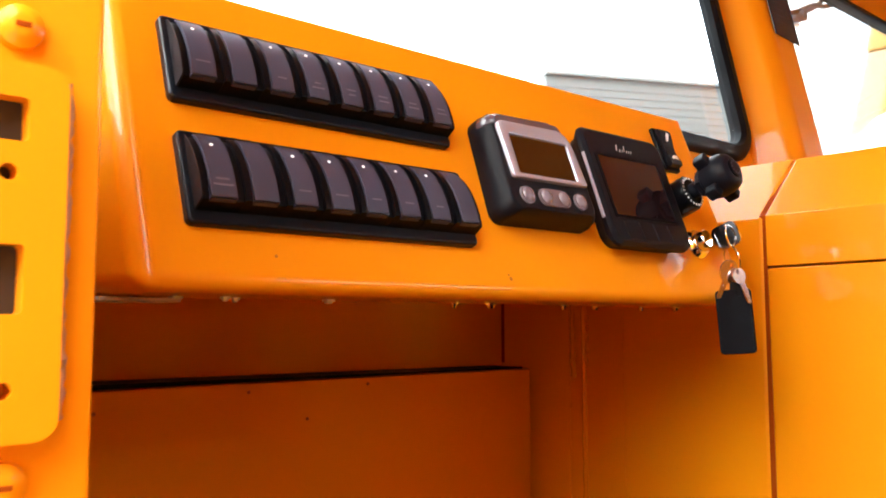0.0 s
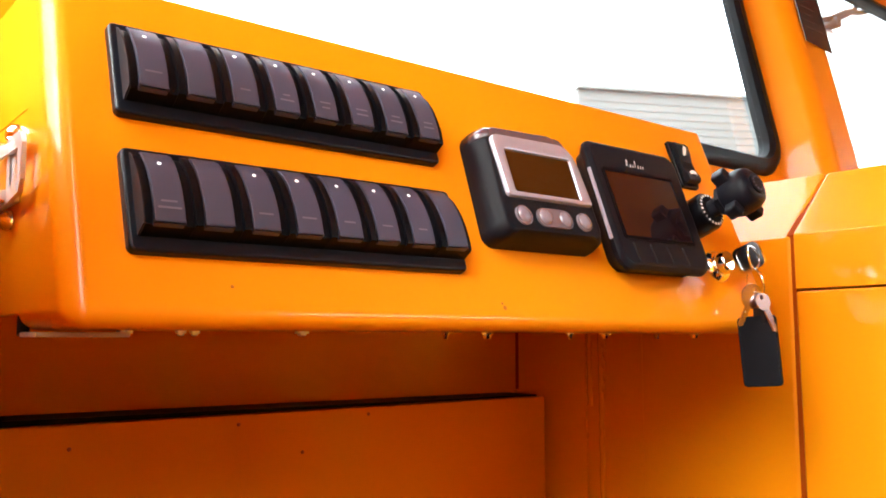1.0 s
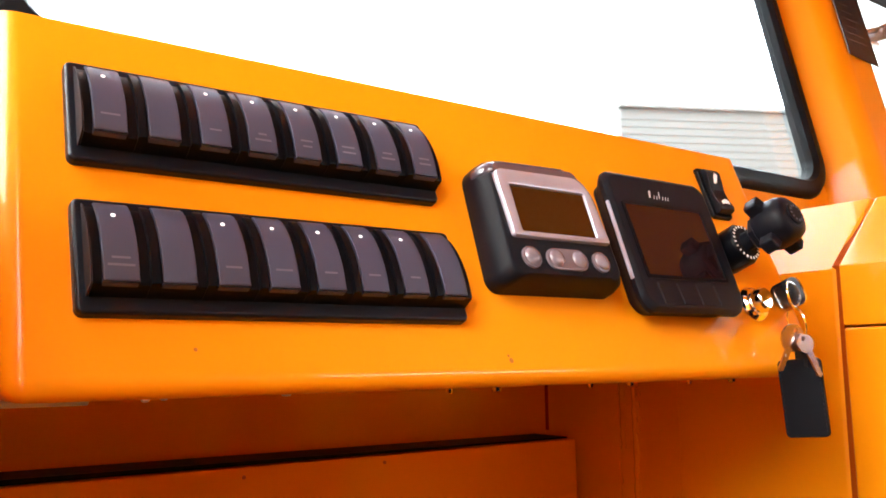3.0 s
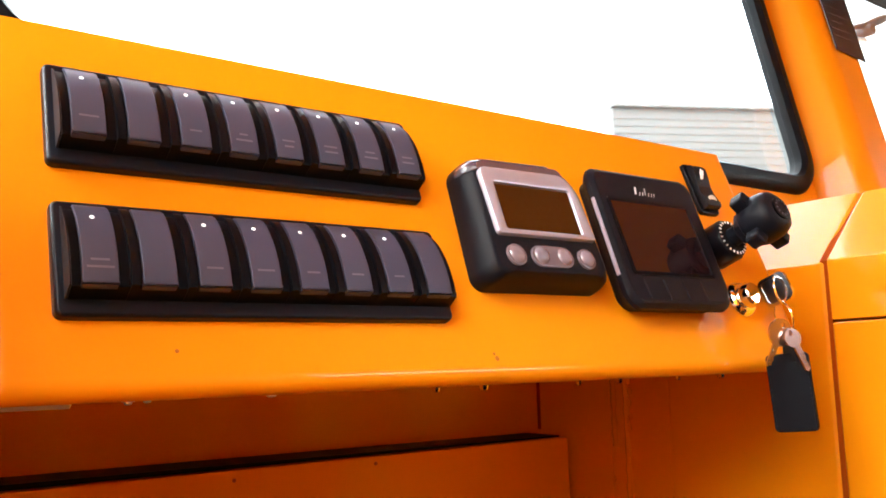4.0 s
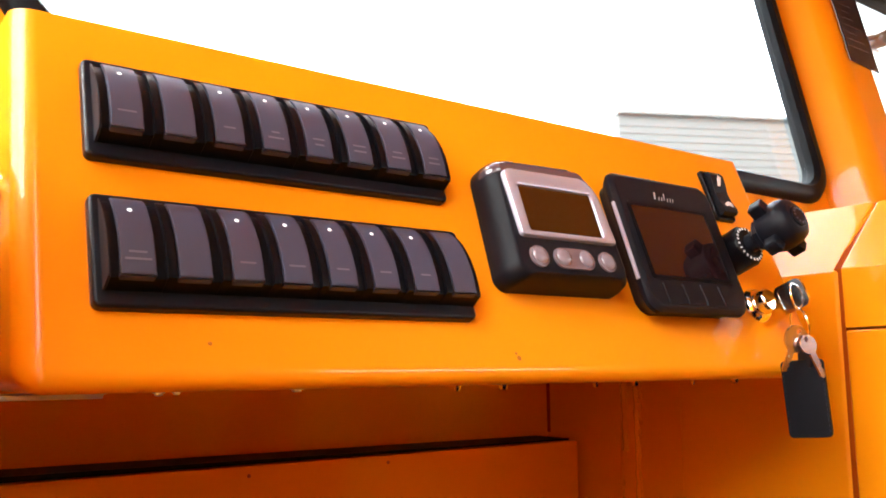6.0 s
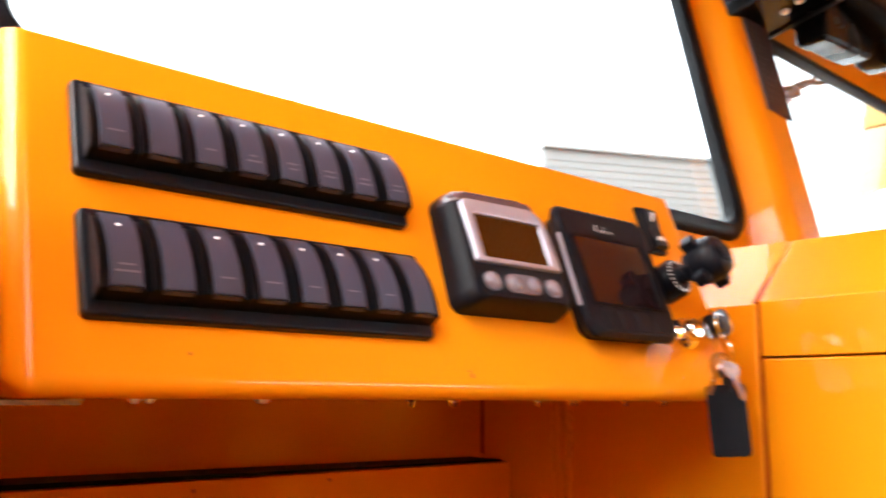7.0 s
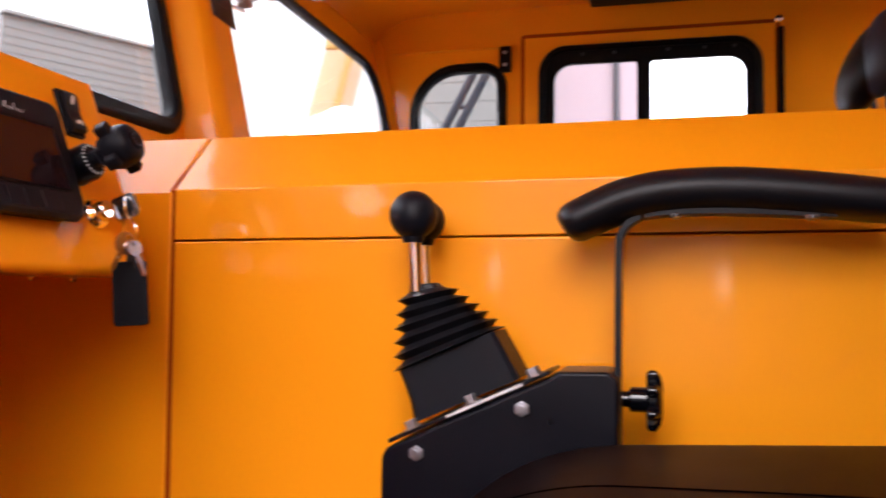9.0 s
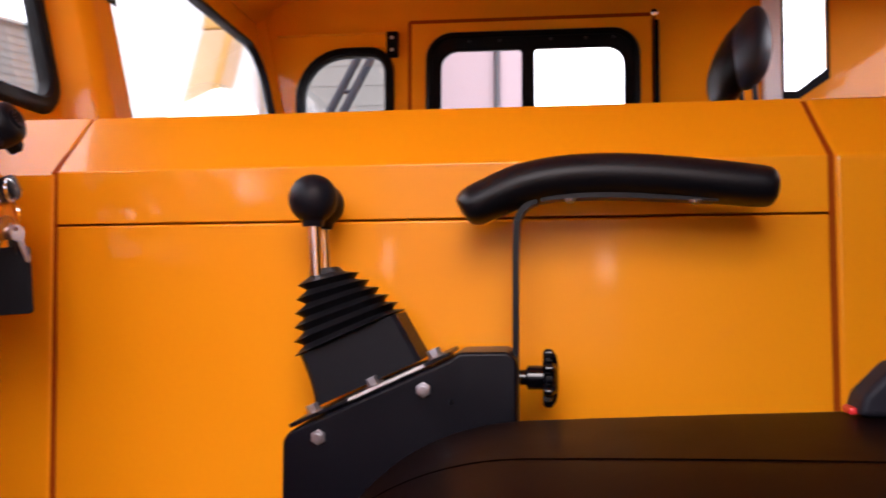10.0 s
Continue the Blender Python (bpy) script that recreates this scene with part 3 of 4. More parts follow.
def key_shell(u0, u1):
    """A thin curved key cap that lies on the housing."""
    lip = KEY_PROFILE[:-1] + [(-0.0386, 0.0188), (-0.0393, 0.0180), (-0.0398, 0.0164), (-0.0400, 0.0146)]
    under = [(-0.0385, 0.0146), (-0.0381, 0.0160)] + [(y + 0.0006, h - 0.0024) for y, h in KEY_PROFILE[-2::-1]]
    return bm_prism(lip + under, u0, u1, "x")


def switch_bank(v_led, lit, prints):
    bank = thing("switch_bank", "black eight-way switch bank with curved grey rocker keys", "switch panel",
                 MP @ Matrix.Translation((0, -v_led, 0)), "switch banks on the dashboard")
    fr = bm_prism(round_rect(-0.0180, 0.2180, -0.0505, 0.0140, 0.004, 4), 0.0002, 0.0062, "z", 0.0022, 3, lambda a, b: a.z > 0.006 and b.z > 0.006)
    part("base_frame", fr, FRAMEBLACK, bank)
    housing = part("housing", arc_block(-0.0120, 0.2165, 0.0034), BLACK, bank)
    part("end_cap", arc_block(-0.0134, -0.01255, 0.0016), ENDGREY, bank, "dark grey end cap")
    for k in range(8):
        c = 0.0008 + 0.0288 * k
        b = key_shell(c - 0.0087, c + 0.0087)
        bmesh.ops.bevel(b, geom=[e for e in b.edges if abs(e.verts[0].co.x - e.verts[1].co.x) < 1e-6 and (e.verts[0].co - e.verts[1].co).length > 0.0012 and all(abs(abs(f.normal.x) - 1) < 0.01 or f.normal.z > 0.1 for f in e.link_faces)], offset=0.0009, segments=2, profile=0.5, affect="EDGES")
        key = part("rocker_key", b, KEYGREY, bank)
        if k < 7:
            rib = arc_block(c + 0.0146, c + 0.0190, 0.0006)
            part("divider_rib", rib, BLACK, bank)
        if k in lit:
            part("indicator", bm_lathe([(0.0012, -0.001), (0.0012, 0.0003), (0.0008, 0.0005)], 12, Matrix.Translation((c - 0.001, 0.0, 0.0146)) @ pose(0, 0, 0, -20, 0, 0)), LED, key, "white indicator dot")
        for row, w in enumerate(prints[k]):
            y = -0.0285 + 0.0020 * (len(prints[k]) - 1) - 0.0040 * row
            part("print", bm_box(c - w / 2, c + w / 2, y - 0.0006, y + 0.0006, 0.0195, 0.02003), PALEPRINT, key)
    return bank


switch_bank(0.0, (0, 2, 3, 4, 5, 6, 7), ((0.010,), (), (0.007,), (0.005, 0.010), (0.008, 0.006), (0.009, 0.009), (0.007, 0.010), (0.008, 0.009)))
switch_bank(0.0873, (0, 2, 3, 4, 5, 6), ((0.009, 0.013), (), (0.009,), (0.010,), (0.008,), (0.008,), (0.007,), ()))

# ------------------------------------------------------------------ gauge display
def loft(loops, name, mat, parent, label=""):
    """Stacked loops of points with the same count, capped."""
    b = bmesh.new()
    rings = [[b.verts.new(p) for p in loop] for loop in loops]
    n = len(rings[0])
    for a, c in zip(rings, rings[1:]):
        for i in range(n):
            b.faces.new((a[i], a[(i + 1) % n], c[(i + 1) % n], c[i]))
    b.faces.new(rings[0][::-1])
    b.faces.new(rings[-1])
    return part(name, b, mat, parent, label)


gauge = thing("gauge_display", "black engine gauge display with silver bezel and four clear buttons", "display", MP)


def g_loop(x0, x1, y0, y1, r, z, bow=0.0):
    pts = round_rect(x0, x1, y0, y1, r if isinstance(r, tuple) else (r, r, 0.026, 0.012), 8)
    lean = lambda x, y: (0.0040 if x < 0.3 else -0.0035) * (y + 0.115) / 0.095 - (0.0025 if x > 0.3 else 0)
    return [(x + lean(x, y), y + (bow * (1 - ((x - 0.3055) / 0.063) ** 2) if y > -0.06 else 0), z) for x, y in pts]


body = loft([g_loop(0.2432, 0.3650, -0.1150, -0.0195, 0.010, 0.0003, 0.0062), g_loop(0.2432, 0.3648, -0.1150, -0.0195, 0.010, 0.009, 0.0062),
             g_loop(0.2450, 0.3630, -0.1142, -0.0205, 0.011, 0.0170, 0.0060), g_loop(0.2492, 0.3575, -0.1120, -0.0232, 0.011, 0.0230, 0.0055), g_loop(0.2525, 0.3540, -0.1100, -0.0255, 0.011, 0.0250, 0.0050)],
            "body", SOFTBLACK, gauge)
CAP_R = (0.002, 0.002, 0.0092, 0.006)
loft([g_loop(0.2434, 0.3480, -0.0330, -0.0235, CAP_R, 0.0110, 0.0055), g_loop(0.2444, 0.3470, -0.0332, -0.0232, CAP_R, 0.0178, 0.0056),
      g_loop(0.2486, 0.3450, -0.0334, -0.0240, CAP_R, 0.0236, 0.0052), g_loop(0.2516, 0.3430, -0.0334, -0.0262, (0.002, 0.002, 0.006, 0.005), 0.0262, 0.0048)], "lens_cap", CLEAR, gauge, "clear plastic top strip")
bz = bm_plate([(x + (0.005 * max(0.0, -y - 0.035) / 0.05 if x > 0.3 else 0.002 * max(0.0, -y - 0.035) / 0.05), y + (0.0035 * (1 - ((x - 0.300) / 0.046) ** 2) if y > -0.06 else 0)) for x, y in round_rect(0.2545, 0.3445, -0.0838, -0.0305, (0.003, 0.003, 0.015, 0.006), 7)], [round_rect(0.2655, 0.3365, -0.0788, -0.0428, 0.0012, 3)], 0.0045)
bz.transform(Matrix.Translation((0, 0, 0.0245)))
bmesh.ops.bevel(bz, geom=[e for e in bz.edges if e.calc_face_angle(0) > 1 and all(v.co.z > 0.0285 for v in e.verts)], offset=0.0030, segments=2, profile=0.5, affect="EDGES")
part("bezel", bz, SILVER, gauge, "silver screen bezel")
part("screen", bm_box(0.2656, 0.3364, -0.0787, -0.0429, 0.0250, 0.0267), SCREEN, gauge, "brown switched-off screen")
for cx, w in ((0.2685, 0.0084), (0.3015, 0.0195), (0.3345, 0.0084)):
    b = bm_prism(round_rect(cx - w, cx + w, -0.1065, -0.0900, 0.0080, 6), 0.0245, 0.0268, "z", 0.0010, 2, lambda a, b: a.z > 0.026 and b.z > 0.026)
    btn = part("button", b, BUTTON, gauge, "pale clear rubber button")
    for ox in ((0,) if w < 0.01 else (-0.0108, 0.0108)):
        part("button_dome", bm_lathe([(0.0066, 0.0), (0.0064, 0.0008), (0.0052, 0.0018), (0.0032, 0.0025), (0.0010, 0.0028)], 20, Matrix.Translation((cx + ox, -0.098, 0.0266))), BUTTONDOME, btn, "clear domed key")

# ------------------------------------------------------------------ control display
disp = thing("control_display", "black control display with dark glossy screen and four soft keys", "display", MP)


def d_loop(inset, z, r=(0.012, 0.017, 0.010, 0.009)):
    out = []
    for x, y in round_rect(0.3752 + inset, 0.5050 - inset, -0.1320 + inset, -0.0090 - inset, r, 6):
        v = (y + 0.132) / 0.1205
        u = (x - 0.3752) / 0.1298
        lift = 1 - ((x - 0.440) / 0.066) ** 2
        out.append((x + 0.0015 * (1 - u) * v - 0.003 * u * (1 - v), y + (0.0055 * lift if y > -0.06 else -0.0018 * lift), z))
    return out


loft([d_loop(0.006, 0.0003), d_loop(0.0055, 0.005), d_loop(0.002, 0.0105), d_loop(0.0005, 0.0135), d_loop(0.001, 0.0165), d_loop(0.004, 0.0190), d_loop(0.0065, 0.0198)], "body", SOFTBLACK, disp)
scr = bm_plate(round_rect(0.3875, 0.4865, -0.1050, -0.0360, 0.003, 3), [round_rect(0.3905, 0.4835, -0.1020, -0.0390, 0.001, 2)], 0.0012)
scr.transform(Matrix.Translation((0, 0, 0.0196)))
part("screen_rim", scr, BLACK, disp)
part("screen", bm_box(0.3906, 0.4834, -0.1019, -0.0391, 0.0185, 0.0201), SCREEN2, disp, "dark glossy switched-off screen")
# pale strip stands in for the highlight along the left bevel
part("side_highlight_strip", bm_prism([(0.3746, -0.104), (0.3770, -0.104), (0.3784, -0.036), (0.3760, -0.036)], 0.0140, 0.0168, "z", 0.0005, 2), SIDEGLOSS, disp, "pale strip painting the highlight on the left bevel")
for k in range(4):
    x = 0.4075 + 0.0225 * k
    part("soft_key", bm_box(x - 0.0103, x + 0.0103, -0.1262, -0.1085, 0.0192, 0.0205, 0.0006), SOFTBLACK, disp)
    line = bm_prism([(x - 0.0116, -0.1085), (x - 0.0111, -0.1085), (x - 0.0094, -0.1250), (x - 0.0099, -0.1250)], 0.0196, 0.0209, "z")
    part("key_line", line, ENDGREY, disp)
for i, (x, w, h, dy) in enumerate(((0.4245, 0.0045, 0.0085, 0), (0.4295, 0.0022, 0.0045, -0.001), (0.4330, 0.0022, 0.0045, -0.001), (0.4368, 0.0020, 0.0085, 0), (0.4402, 0.0022, 0.0045, -0.001), (0.4438, 0.0018, 0.0045, -0.001), (0.4470, 0.0016, 0.0045, -0.001))):
    w, h = w * 0.55, h * 0.78
    b = bm_prism([(x, -0.0300 + dy), (x + w * 0.7, -0.0300 + dy), (x + w + 0.0012, -0.0300 + dy + h), (x + w * 0.3 + 0.0012, -0.0300 + dy + h)], 0.0197, 0.0201, "z")
    part("maker_mark", b, MARKGREY, disp, "white maker's mark")

# ------------------------------------------------------------------ single rocker switch
rocker = thing("rocker_switch", "black rocker switch with white symbols", "switch", MP @ Matrix.Translation((0.003, 0, 0)))
part("bezel", bm_prism(round_rect(0.5275, 0.5545, -0.0285, 0.0240, 0.003, 4), 0.0003, 0.0045, "z", 0.0015, 2, lambda a, b: a.z > 0.004 and b.z > 0.004), BLACK, rocker)
rk = [(0.0205, 0.0085), (0.0160, 0.0108), (0.0080, 0.0102), (-0.0020, 0.0084), (-0.0110, 0.0092), (-0.0200, 0.0118), (-0.0238, 0.0112), (-0.0250, 0.0080), (-0.0250, 0.0040), (0.0205, 0.0040)]
tilt = bm_prism(rk, 0.5312, 0.5508, "x", 0.0008, 2)
keyr = part("rocker", tilt, SOFTBLACK, rocker)
part("symbol", bm_prism([(0.5375, 0.0050), (0.5400, 0.0045), (0.5440, 0.0110), (0.5455, 0.0140), (0.5420, 0.0160), (0.5395, 0.0120)], 0.0090, 0.0110, "z"), WHITE, keyr, "white symbol")
part("symbol", bm_prism([(0.5365, -0.0150), (0.5395, -0.0132), (0.5430, -0.0132), (0.5455, -0.0150), (0.5460, -0.0185), (0.5430, -0.0172), (0.5390, -0.0172), (0.5362, -0.0185)], 0.0098, 0.0118, "z"), WHITE, keyr, "white symbol")

# ------------------------------------------------------------------ star knob
KN = MP @ Matrix.Translation((0.5235, -0.0672, 0))
knob = thing("hand_throttle", "black star-grip hand throttle on a printed collar", "hand throttle", KN)
collar = part("collar", bm_lathe([(0.0180, 0.0003), (0.0188, 0.003), (0.0188, 0.024), (0.0172, 0.0265), (0.0120, 0.0270)], 10), BLACK, knob)
for i in range(22):
    a = 2 * math.pi * i / 22
    b = bm_box(0.0138, 0.0160, -0.0006, 0.0006, 0.0262, 0.0273)
    b.transform(Matrix.Rotation(a, 4, "Z"))
    part("scale_mark", b, WHITE, collar)
part("shaft", bm_cyl((0, 0, 0.025), (0, 0, 0.055), 0.0085, 0.0075, 20), SOFTBLACK, knob)
part("pointer", bm_box(0.0068, 0.0095, -0.0012, 0.0012, 0.027, 0.040, 0.0004), ZINC, knob)


def star(r_in, r_out, lobes, n=96):
    pts = []
    for i in range(n):
        a = 2 * math.pi * i / n
        c = max(0.0, math.cos(lobes * a)) ** 0.42
        pts.append(((r_in + (r_out - r_in) * c) * math.cos(a), (r_in + (r_out - r_in) * c) * math.sin(a)))
    return pts


part("hub", bm_lathe([(0.0118, 0.037), (0.0150, 0.040), (0.0152, 0.051)], 6), SOFTBLACK, knob, "six-sided hub")
part("grip", bm_lathe([(0.0150, 0.0450), (0.0190, 0.0475), (0.0208, 0.0530), (0.0210, 0.0610), (0.0202, 0.0680), (0.0178, 0.0735), (0.0135, 0.0762), (0.0095, 0.0768)], 32), SOFTBLACK, knob, "domed grip")
for a in (48, 138, 228, 318):
    b = bm_prism([(0.016, -0.0068), (0.0285, -0.0060), (0.0295, -0.0040), (0.0295, 0.0040), (0.0285, 0.0060), (0.016, 0.0068)], 0.0495, 0.0625, "z", 0.0018, 3)
    b.transform(Matrix.Rotation(radians(a), 4, "Z"))
    part("lug", b, SOFTBLACK, knob, "square grip lug")
part("cap", bm_lathe([(0.0098, 0.0750), (0.0098, 0.0780), (0.0085, 0.0788)], 24), BLACK, knob)
for i in range(12):
    a = 2 * math.pi * i / 12
    b = bm_box(0.0058, 0.0078, -0.0005, 0.0005, 0.0785, 0.0791)
    b.transform(Matrix.Rotation(a, 4, "Z"))
    part("cap_mark", b, PALEPRINT, knob)

# ------------------------------------------------------------------ ignition lock, keys and fob
LK = MP @ Matrix.Translation((0.5385, -0.114, 0)) @ Matrix.Diagonal((1.1, 1.1, 1.1, 1))
lock = thing("ignition_lock", "chrome ignition lock barrel with a key in it", "lock", LK)
part("rosette", bm_lathe([(0.0150, 0.0003), (0.0150, 0.0025), (0.0125, 0.0060), (0.0110, 0.0065)], 32), CHROME, lock)
part("barrel", bm_lathe([(0.0100, 0.005), (0.0100, 0.0125), (0.0085, 0.0150), (0.0040, 0.0150)], 32), CHROME, lock)
BOW = Matrix.Translation((0, -0.006, -0.001)) @ pose(0, 0, 0, 90, 0, 97)
kb = bm_plate(round_rect(-0.0112, 0.0112, 0.021, 0.046, 0.0055, 6), [round_rect(-0.0088, 0.0088, 0.0240, 0.0430, 0.0035, 5)], 0.0026)
kb.transform(BOW @ Matrix.Translation((0, 0, -0.0013)))
rim = part("key_bow", kb, CHROME, lock, "chrome key bow rim")
kf = bm_prism(round_rect(-0.0089, 0.0089, 0.0239, 0.0431, 0.0035, 5), -0.0009, 0.0009, "z")
kf.transform(BOW)
part("bow_face", kf, DARKCHROME, rim, "chrome key face with its dark reflection painted in")
kk = bm_box(-0.0035, 0.0035, 0.010, 0.022, -0.001, 0.001)
kk.transform(BOW)
part("key_neck", kk, CHROME, lock)

ring_c = Vector((0.543, -0.066, 1.022))
keys = thing("key_ring", "steel key ring with spare keys hanging from the lock", "key ring")


def torus(c, r, thick, m):
    pts = [(r * math.cos(2 * math.pi * i / 28), r * math.sin(2 * math.pi * i / 28), 0) for i in range(28)]
    b = bm_sweep(pts, circle(thick, 8), closed=True, up=(0, 0, 1))
    b.transform(Matrix.Translation(c) @ m)
    return b


part("ring", torus(ring_c, 0.0135, 0.0011, pose(0, 0, 0, 78, 0, 62)), CHROME, keys, "split steel ring")
part("link_ring", torus(ring_c + Vector((-0.004, 0.000, 0.023)), 0.011, 0.0009, pose(0, 0, 0, 80, 0, 15)), CHROME, keys, "split steel ring")
for tilt_k, turn_k, lean_k, shift, size in ((8, -12, 22, Vector((-0.018, -0.006, -0.013)), 1.25), (-6, -16, -24, Vector((-0.010, -0.012, -0.018)), 0.85)):
    b = bm_plate([(0.0092 * size * x, 0.0092 * size * y) for x, y in circle(1.0, 28)], [[(0.0024 * x, 0.0024 * y + 0.0052 * size) for x, y in circle(1.0, 12)]], 0.0018)
    join(b, bm_prism([(-0.0030, -0.0080), (-0.0030, -0.0270), (-0.0012, -0.0295), (0.0022, -0.0275), (0.0016, -0.0250), (0.0026, -0.0230), (0.0014, -0.0205), (0.0028, -0.0180), (0.0028, -0.0080)], 0.0002, 0.0016, "z"))
    b.transform(Matrix.Translation(ring_c + shift) @ pose(0, 0, 0, 90 + tilt_k, lean_k, turn_k))
    part("key", b, NICKEL, keys, "nickel plated key")
part("strap", bm_box(0.5435, 0.5465, -0.074, -0.062, 0.985, 1.008, 0.001), LEATHER, keys, "black leather strap")
fob = thing("key_fob", "black stitched leather key fob hanging from the ring", "key fob")
fb = bm_prism(round_rect(-0.0175, 0.0175, -0.032, 0.032, 0.004, 5), -0.0022, 0.0022, "z", 0.0010, 2)
FM = Matrix.Translation((0.545, -0.067, 0.960)) @ pose(0, 0, 0, 90, 0, -76) @ pose(0, 0, 0, 0, 0, 4)
fb.transform(FM)
part("tag", fb, FOBLEATHER, fob)
for sx in (-1, 1):
    for i in range(14):
        b = bm_box(sx * 0.0158 - 0.0003, sx * 0.0158 + 0.0003, -0.028 + 0.0042 * i, -0.0256 + 0.0042 * i, 0.0020, 0.0026)
        b.transform(FM)
        part("stitch", b, SOFTBLACK, fob)

# ------------------------------------------------------------------ operator's seat, armrest and lever console
def crown(x0, x1, y0, y1, z0, z1, r, nx=26, ny=34, roll=0.0, drop=0.0, rise=0.0):
    """A padded block: a rounded plan with softly rolled edges and a crowned top."""
    b = bmesh.new()
    grid = []
    cx, cy, hx, hy = (x0 + x1) / 2, (y0 + y1) / 2, (x1 - x0) / 2, (y1 - y0) / 2
    for i in range(nx + 1):
        row = []
        for j in range(ny + 1):
            u, v = -1 + 2 * i / nx, -1 + 2 * j / ny
            u, v = math.sin(u * math.pi / 2), math.sin(v * math.pi / 2)
            dx, dy = hx * (1 - abs(u)), hy * (1 - abs(v))
            fall = 0.0
            for d, long_r, deep in ((dx, r, r), (dy, roll if roll and v > 0 else r, drop if roll and v > 0 else r)):
                if d < long_r:
                    fall += deep * (1 - math.sqrt(max(0, 1 - (1 - d / long_r) ** 2)))
            sq = 1 - 0.05 * (abs(u) ** 6) * (abs(v) ** 6)
            row.append(b.verts.new((cx + hx * u * sq, cy + hy * v * sq, z1 - min(fall, z1 - z0 - 0.01) + 0.006 * (1 - u * u) * (1 - v * v) - rise * hy * v)))
        grid.append(row)
    for i in range(nx):
        for j in range(ny):
            b.faces.new((grid[i][j], grid[i + 1][j], grid[i + 1][j + 1], grid[i][j + 1]))
    edge = [grid[i][0] for i in range(nx + 1)] + [grid[nx][j] for j in range(1, ny + 1)] + [grid[i][ny] for i in range(nx - 1, -1, -1)] + [grid[0][j] for j in range(ny - 1, 0, -1)]
    low = [b.verts.new((v.co.x, v.co.y, z0)) for v in edge]
    for i in range(len(edge)):
        j = (i + 1) % len(edge)
        b.faces.new((edge[i], edge[j], low[j], low[i]))
    b.faces.new(low)
    return b


seat = thing("operator_seat", "dark vinyl operator seat beside the engine hood", "seat")
part("cushion", crown(0.02, 0.535, -0.985, -0.392, 0.68, 0.851, 0.055, 40, 60, 0.16, 0.115, 0.045), SEATVINYL, seat)


def seat_top(x, y):
    u, v = (x - 0.2775) / 0.2575, (y + 0.6885) / 0.2965
    d = -0.392 - y
    fall = 0.115 * (1 - math.sqrt(max(0, 1 - (1 - d / 0.16) ** 2))) if d < 0.16 else 0.0
    return 0.851 - fall + 0.006 * (1 - u * u) * (1 - v * v) - 0.045 * (y + 0.6885)


seam = []
for i in range(41):
    sy = -0.405 - 0.575 * i / 40
    sx = 0.345 - 0.108 * i / 40 - 1.3 * max(0, sy + 0.43)
    seam.append((sx, sy, seat_top(sx, sy) + 0.0002))
part("seam", bm_sweep(seam, [(-0.0016, -0.001), (-0.0008, 0.0004), (0.0, 0.0001), (0.0008, 0.0004), (0.0016, -0.001)], up=(0, 0, 1)), SEAMBLACK, seat, "black stitched seam")
part("seat_base", bm_box(0.05, 0.50, -0.95, -0.45, 0.42, 0.70, 0.02), SOFTBLACK, seat)
part("pedestal", bm_box(0.12, 0.44, -0.90, -0.52, FLOOR_Z, 0.42, 0.01), STEELBLACK, seat)
part("backrest", bm_box(0.04, 0.52, -1.14, -1.00, 0.72, 1.42, 0.05, 4), SEATVINYL, seat)

buckle = thing("belt_buckle", "dark grey seat belt buckle with red button on the cushion edge", "seat belt buckle")
bp = bm_prism([(-0.778, 0.856), (-0.782, 0.872), (-0.806, 0.896), (-0.850, 0.900), (-0.862, 0.886), (-0.862, 0.852)], 0.435, 0.470, "x", 0.006, 3)
bp.transform(Matrix.Translation((0, -0.012, 0.004)))
part("housing", bp, BUCKLE, buckle)
part("button", bm_box(0.444, 0.461, -0.7925, -0.7865, 0.8605, 0.8665, 0.002), RED, buckle, "red release button")
part("strap", bm_box(0.444, 0.461, -0.92, -0.860, 0.850, 0.878, 0.004), SOFTBLACK, buckle)

JX0, JX1 = 0.590, 0.668
console = thing("lever_console", "black steel control lever console beside the seat", "control console")
cp = [(-0.315, 0.62), (-0.316, 0.806), (-0.322, 0.815), (-0.478, 0.886), (-0.486, 0.892), (-0.532, 0.893), (-0.541, 0.885), (-0.541, 0.62)]
part("box", bm_prism(cp, JX0, JX1, "x", 0.004, 3), STEELBLACK, console)
part("bracket", bm_box(0.50, JX1 - 0.005, -0.52, -0.34, 0.60, 0.625), STEELBLACK, console)
PLM = Matrix.Translation((0.629, -0.400, 0.8525)) @ pose(0, 0, 0, -24.5, 0, 0)
part("cover_plate", bm_prism(round_rect(-0.0402, 0.040, -0.088, 0.084, 0.004, 3), 0.0005, 0.0045, "z", 0.001, 2), STEELBLACK, console, "black cover plate", at=PLM)
# bright strip paints the highlight along the worn plate rim
part("plate_edge", bm_box(-0.0410, -0.0403, -0.06, 0.02, 0.0012, 0.004), ZINC, console, "bright strip painting the worn edge and its highlight", at=PLM)
for y in (0.056, -0.008, -0.073):
    bolt = part("bolt", bm_cyl((-0.034, y, 0.0045), (-0.034, y, 0.013), 0.0068, n=6, bev=0.0008), BOLTSTEEL, console, "zinc hex bolt", at=PLM)
    part("washer", bm_cyl((-0.034, y, 0.0045), (-0.034, y, 0.0062), 0.0095, n=18), BOLTSTEEL, bolt)
